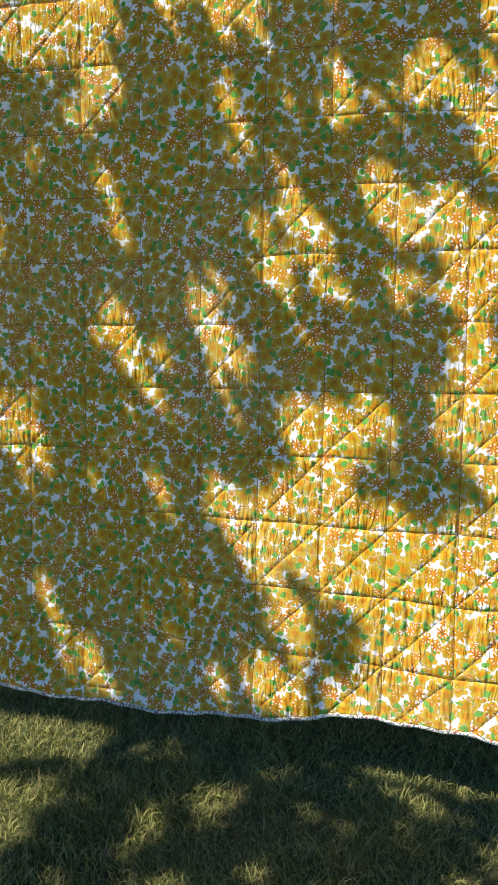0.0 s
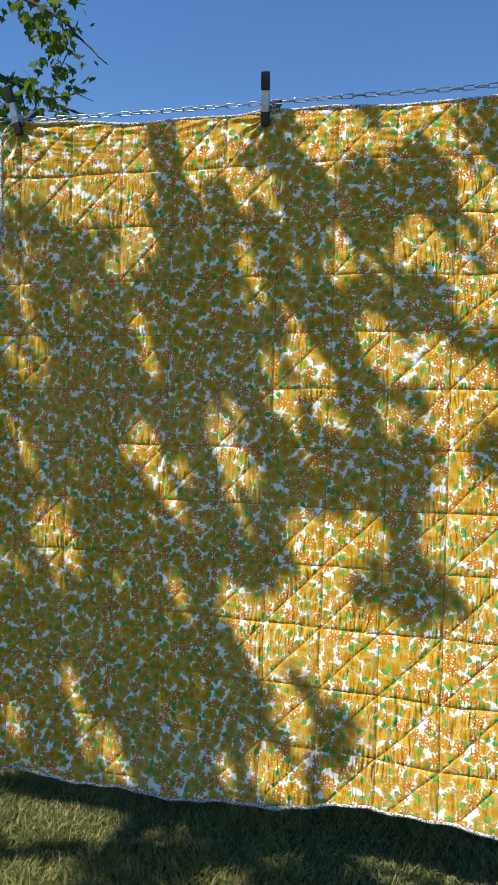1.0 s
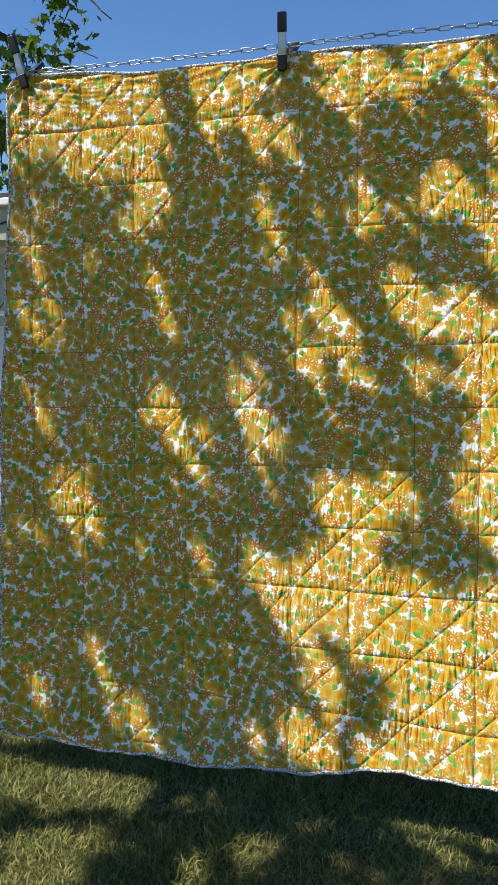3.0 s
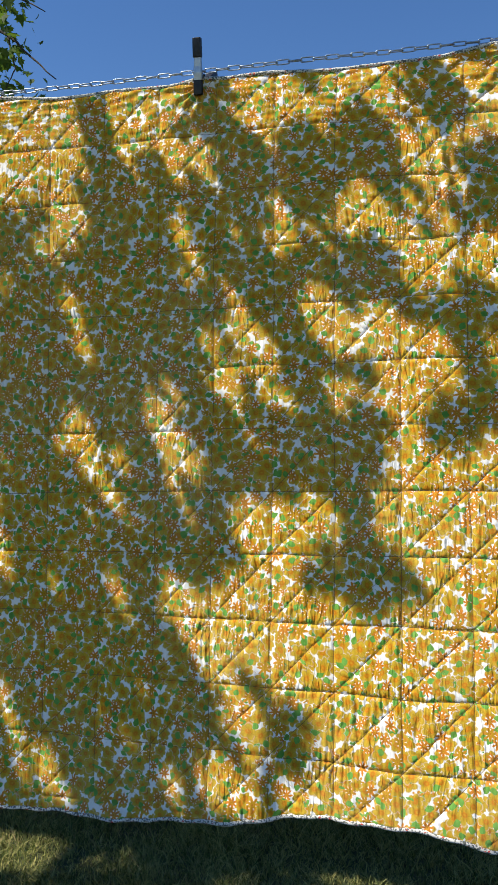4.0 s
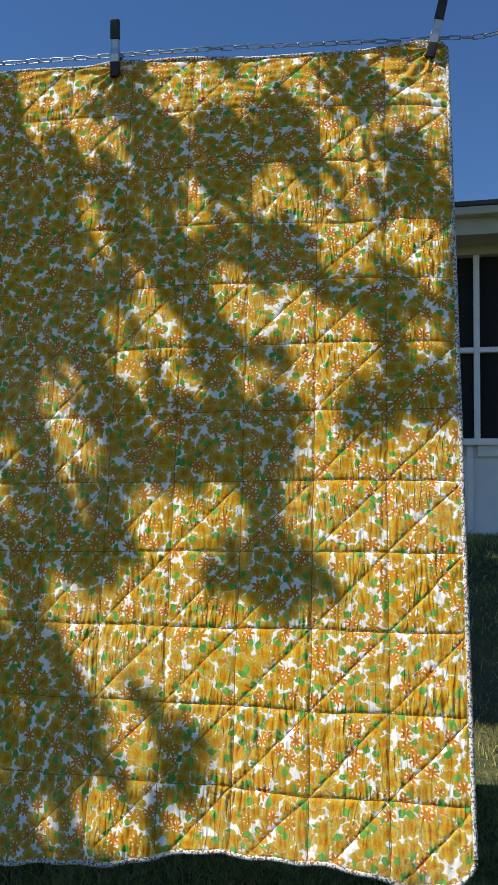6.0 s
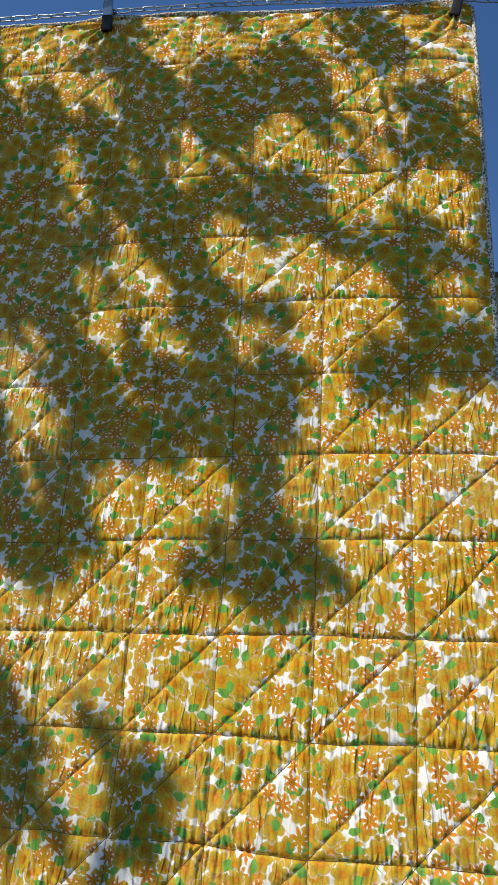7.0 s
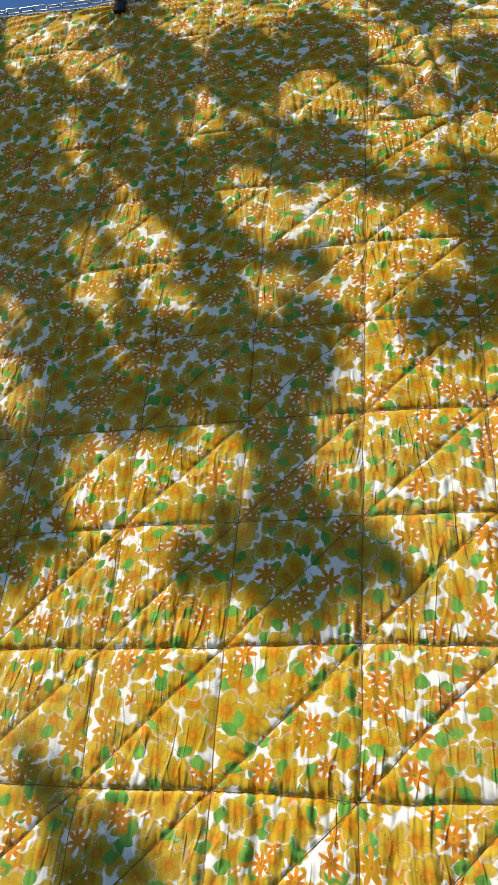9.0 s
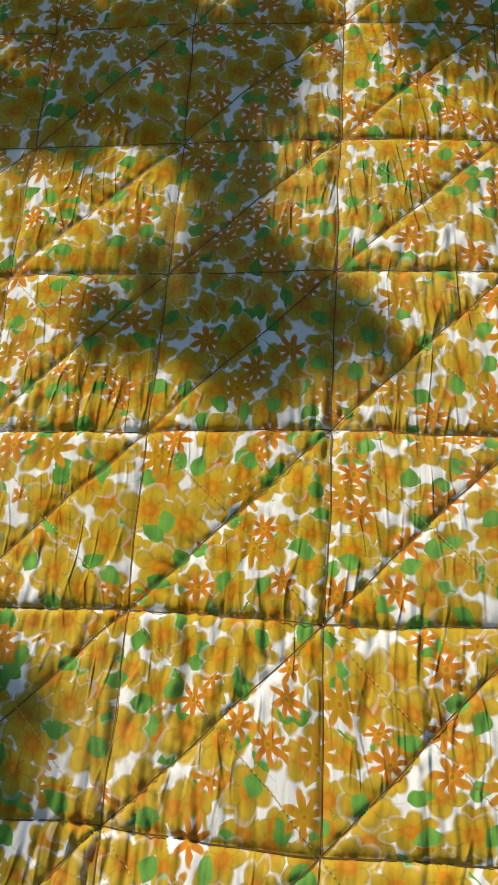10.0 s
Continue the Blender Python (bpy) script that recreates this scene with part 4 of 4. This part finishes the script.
def screened_porch():
    x0, x1, y = -1.4, 6.5, 4.7
    thing = empty("screened_porch", (2.0, y, 0.5), "white-framed porch with dark insect screens above panelled walls", "porch")
    ox, oy, oz = thing.location

    def b(name, a, c, d, e, z0, z1, mat, label="", bevel=0.004, parent=None):
        return box_part(name, (a - ox, c - ox, d, e, z0 - oz, z1 - oz), mat, parent or thing, label, bevel)

    half_wall = b("knee_wall", x0, x1, 0.03, 0.14, 0.3, 1.26, MAT_WHITE, "white panelled half wall")
    b("sill", x0, x1, -0.045, 0.14, 1.235, 1.285, MAT_WHITE, "white sill rail")
    b("header", x0, x1, -0.03, 0.14, 2.69, 2.76, MAT_SOFFIT, "cream-green painted header beam")
    b("fascia", x0, x1, -0.36, -0.33, 2.74, 2.89, MAT_SOFFIT, "cream-green painted fascia board")
    b("soffit", x0, x1, -0.33, 0.2, 2.76, 2.78, MAT_SOFFIT)
    b("gutter", x0, x1, -0.45, -0.36, 2.86, 2.92, MAT_SOFFIT, "cream-green painted gutter", 0.01)
    # near-black colour on this wall stands for the shade inside the porch
    b("inner_wall", x0, x1, 2.2, 2.3, 0.3, 2.75, MAT_SCREEN_SHADE, "back wall of the porch, near-black for the shade inside")
    b("porch_floor", x0, x1, 0.14, 2.2, 0.5, 0.56, MAT_WOOD)
    xs = [1.03 + 0.62 * k for k in range(-4, 9)]
    for x in xs:
        b("mullion", x - 0.022, x + 0.022, -0.02, 0.05, 1.285, 2.69, MAT_WHITE)
        b("batten", x - 0.075, x - 0.03, -0.005, 0.03, 0.42, 1.235, MAT_WHITE, parent=half_wall)
        b("panel_rail", x + 0.0, x + 0.52, -0.005, 0.03, 1.15, 1.235, MAT_WHITE, parent=half_wall)
    for x, x2 in zip(xs[:-1], xs[1:]):
        b("crossbar", x + 0.022, x2 - 0.022, -0.015, 0.04, 1.94, 1.98, MAT_WHITE)
        b("screen", x + 0.022, x2 - 0.022, 0.055, 0.06, 1.285, 2.69, MAT_SCREEN_SHADE, "dark insect screen", 0)
    bm = bmesh.new()
    pts = [(x0 - ox, -0.46, 2.925 - oz), (x1 - ox, -0.46, 2.925 - oz), (x1 - ox, 3.0, 3.6 - oz), (x0 - ox, 3.0, 3.6 - oz)]
    lowv, highv = [bm.verts.new(q) for q in pts], [bm.verts.new((q[0], q[1], q[2] + 0.03)) for q in pts]
    bm.faces.new(list(reversed(lowv)))
    bm.faces.new(highv)
    for i in range(4):
        bm.faces.new((lowv[i], lowv[(i + 1) % 4], highv[(i + 1) % 4], highv[i]))
    part("roof", bm, MAT_SHINGLE, thing, "dark shingle roof with leaf litter on its edge")
    return thing


brick_wing()
screened_porch()


# ---- things by the brick wing ----
def wall_shelf():
    thing = empty("wall_shelf", (-3.75, 4.17, 1.39), "small flaking white shelf on a wooden bracket", "shelf")
    box_part("board", (-0.16, 0.16, -0.20, 0.0, 0.0, 0.035), MAT_WHITE, thing, "flaking white board", 0.004)
    for x in (-0.1, 0.1):
        bm = bmesh.new()
        tube(bm, [(x, -0.01, 0.17), (x, -0.17, 0.04)], 0.007, 6)
        part("brace", bm, MAT_WOOD, thing, "thin wooden brace")
    return set_back(thing)


def hanging_plant():
    thing = empty("hanging_plant", (-3.62, 4.02, 1.22), "pale trailing plant hanging from the shelf", "plant")
    bm = bmesh.new()
    tube(bm, [(0, 0, 0.17), (0, 0, 0.06)], 0.003, 5)
    part("hanger", bm, MAT_WOOD, thing)
    rs = np.random.RandomState(77)
    n = 70
    p = np.stack([rs.normal(0, 0.035, n), rs.normal(0, 0.035, n), -rs.uniform(-0.05, 0.30, n)], -1)
    put("trailing_leaves", leaves_mesh("trailing_leaves", p, rs.uniform(0.03, 0.055, n), 78, 0.9), MAT_PALE_LEAF, thing, "pale green leaves")
    return set_back(thing)


def turned(bm, profile, sides=20):
    """A vessel turned about its upright axis, from (radius, height) pairs."""
    rings = [[bm.verts.new((r * math.cos(k * math.tau / sides), r * math.sin(k * math.tau / sides), z)) for k in range(sides)] for r, z in profile]
    for one, two in zip(rings[:-1], rings[1:]):
        for k in range(sides):
            bm.faces.new((one[k], one[(k + 1) % sides], two[(k + 1) % sides], two[k]))
    bm.faces.new(list(reversed(rings[0])))
    bm.faces.new(rings[-1])
    return bm


def plant_stand():
    far = YARD + BACK * (Vector((-3.64, 3.75, 0)) - YARD)
    z = YARD.z + (float(ground_height(far.x, far.y)) - YARD.z) / BACK
    thing = empty("plant_stand", (-3.64, 3.75, z), "weathered wooden plant stand against the brick wall", "stand")
    for i, h in enumerate((0.26, 0.56)):
        for k in range(4):
            box_part("slat", (-0.30, 0.30, -0.14 + k * 0.075, -0.08 + k * 0.075, h, h + 0.022), MAT_WOOD, thing, bevel=0.003)
    for x in (-0.28, 0.28):
        for y in (-0.13, 0.13):
            box_part("leg", (x - 0.02, x + 0.02, y - 0.02, y + 0.02, 0.0, 0.60), MAT_WHITE, thing, "flaking white leg", 0.003)
    for name, place, mat, label, size in (("plant_pot", (-3.60, 3.72, z + 0.582), MAT_TEAL, "faded teal pot standing on the plant stand", 1.0),
                                          ("plant_pot", (-3.58, 3.70, z + 0.282), MAT_TERRA, "terracotta pot on the lower shelf of the stand", 0.85),
                                          ("plant_pot", (-3.80, 3.72, z + 0.282), MAT_TERRA, "terracotta pot on the lower shelf of the stand", 0.75)):
        pot = empty(name, place, label, "pot", "pots on the plant stand")
        prof = [(0.065, 0.0), (0.092, 0.13), (0.104, 0.131), (0.106, 0.165), (0.094, 0.166), (0.086, 0.14)]
        vessel = part("vessel", turned(bmesh.new(), [(r * size, h * size) for r, h in prof]), mat, pot, smooth=False)
        soil = bmesh.new()
        bmesh.ops.create_circle(soil, cap_ends=True, segments=20, radius=0.085 * size, matrix=Matrix.Translation((0, 0, 0.145 * size)))
        part("soil", soil, MAT_GROUND, vessel, "dark potting soil")
        set_back(pot)
    return set_back(thing)


MAT_PALE_LEAF = leaf_material("pale_leaf", (0.22, 0.27, 0.14), (0.34, 0.38, 0.22))
wall_shelf()
hanging_plant()
plant_stand()


def cable():
    """A slack cable under the gutter of the brick wing."""
    bm = bmesh.new()
    pts = [(-5.4 + i * 0.12, 3.74, 2.26 - 0.16 * math.sin(min(1, max(0, (i * 0.12 - 0.9) / 1.4)) * math.pi)) for i in range(28)]
    tube(bm, [Vector(p) - Vector((-4.2, 3.74, 2.2)) for p in pts], 0.007, 6)
    thing = empty("cable", (-4.2, 3.74, 2.2), "slack black cable drooping along the gutter", "cable")
    part("strand", bm, MAT_RUBBER, thing, smooth=True)
    set_back(thing)


cable()
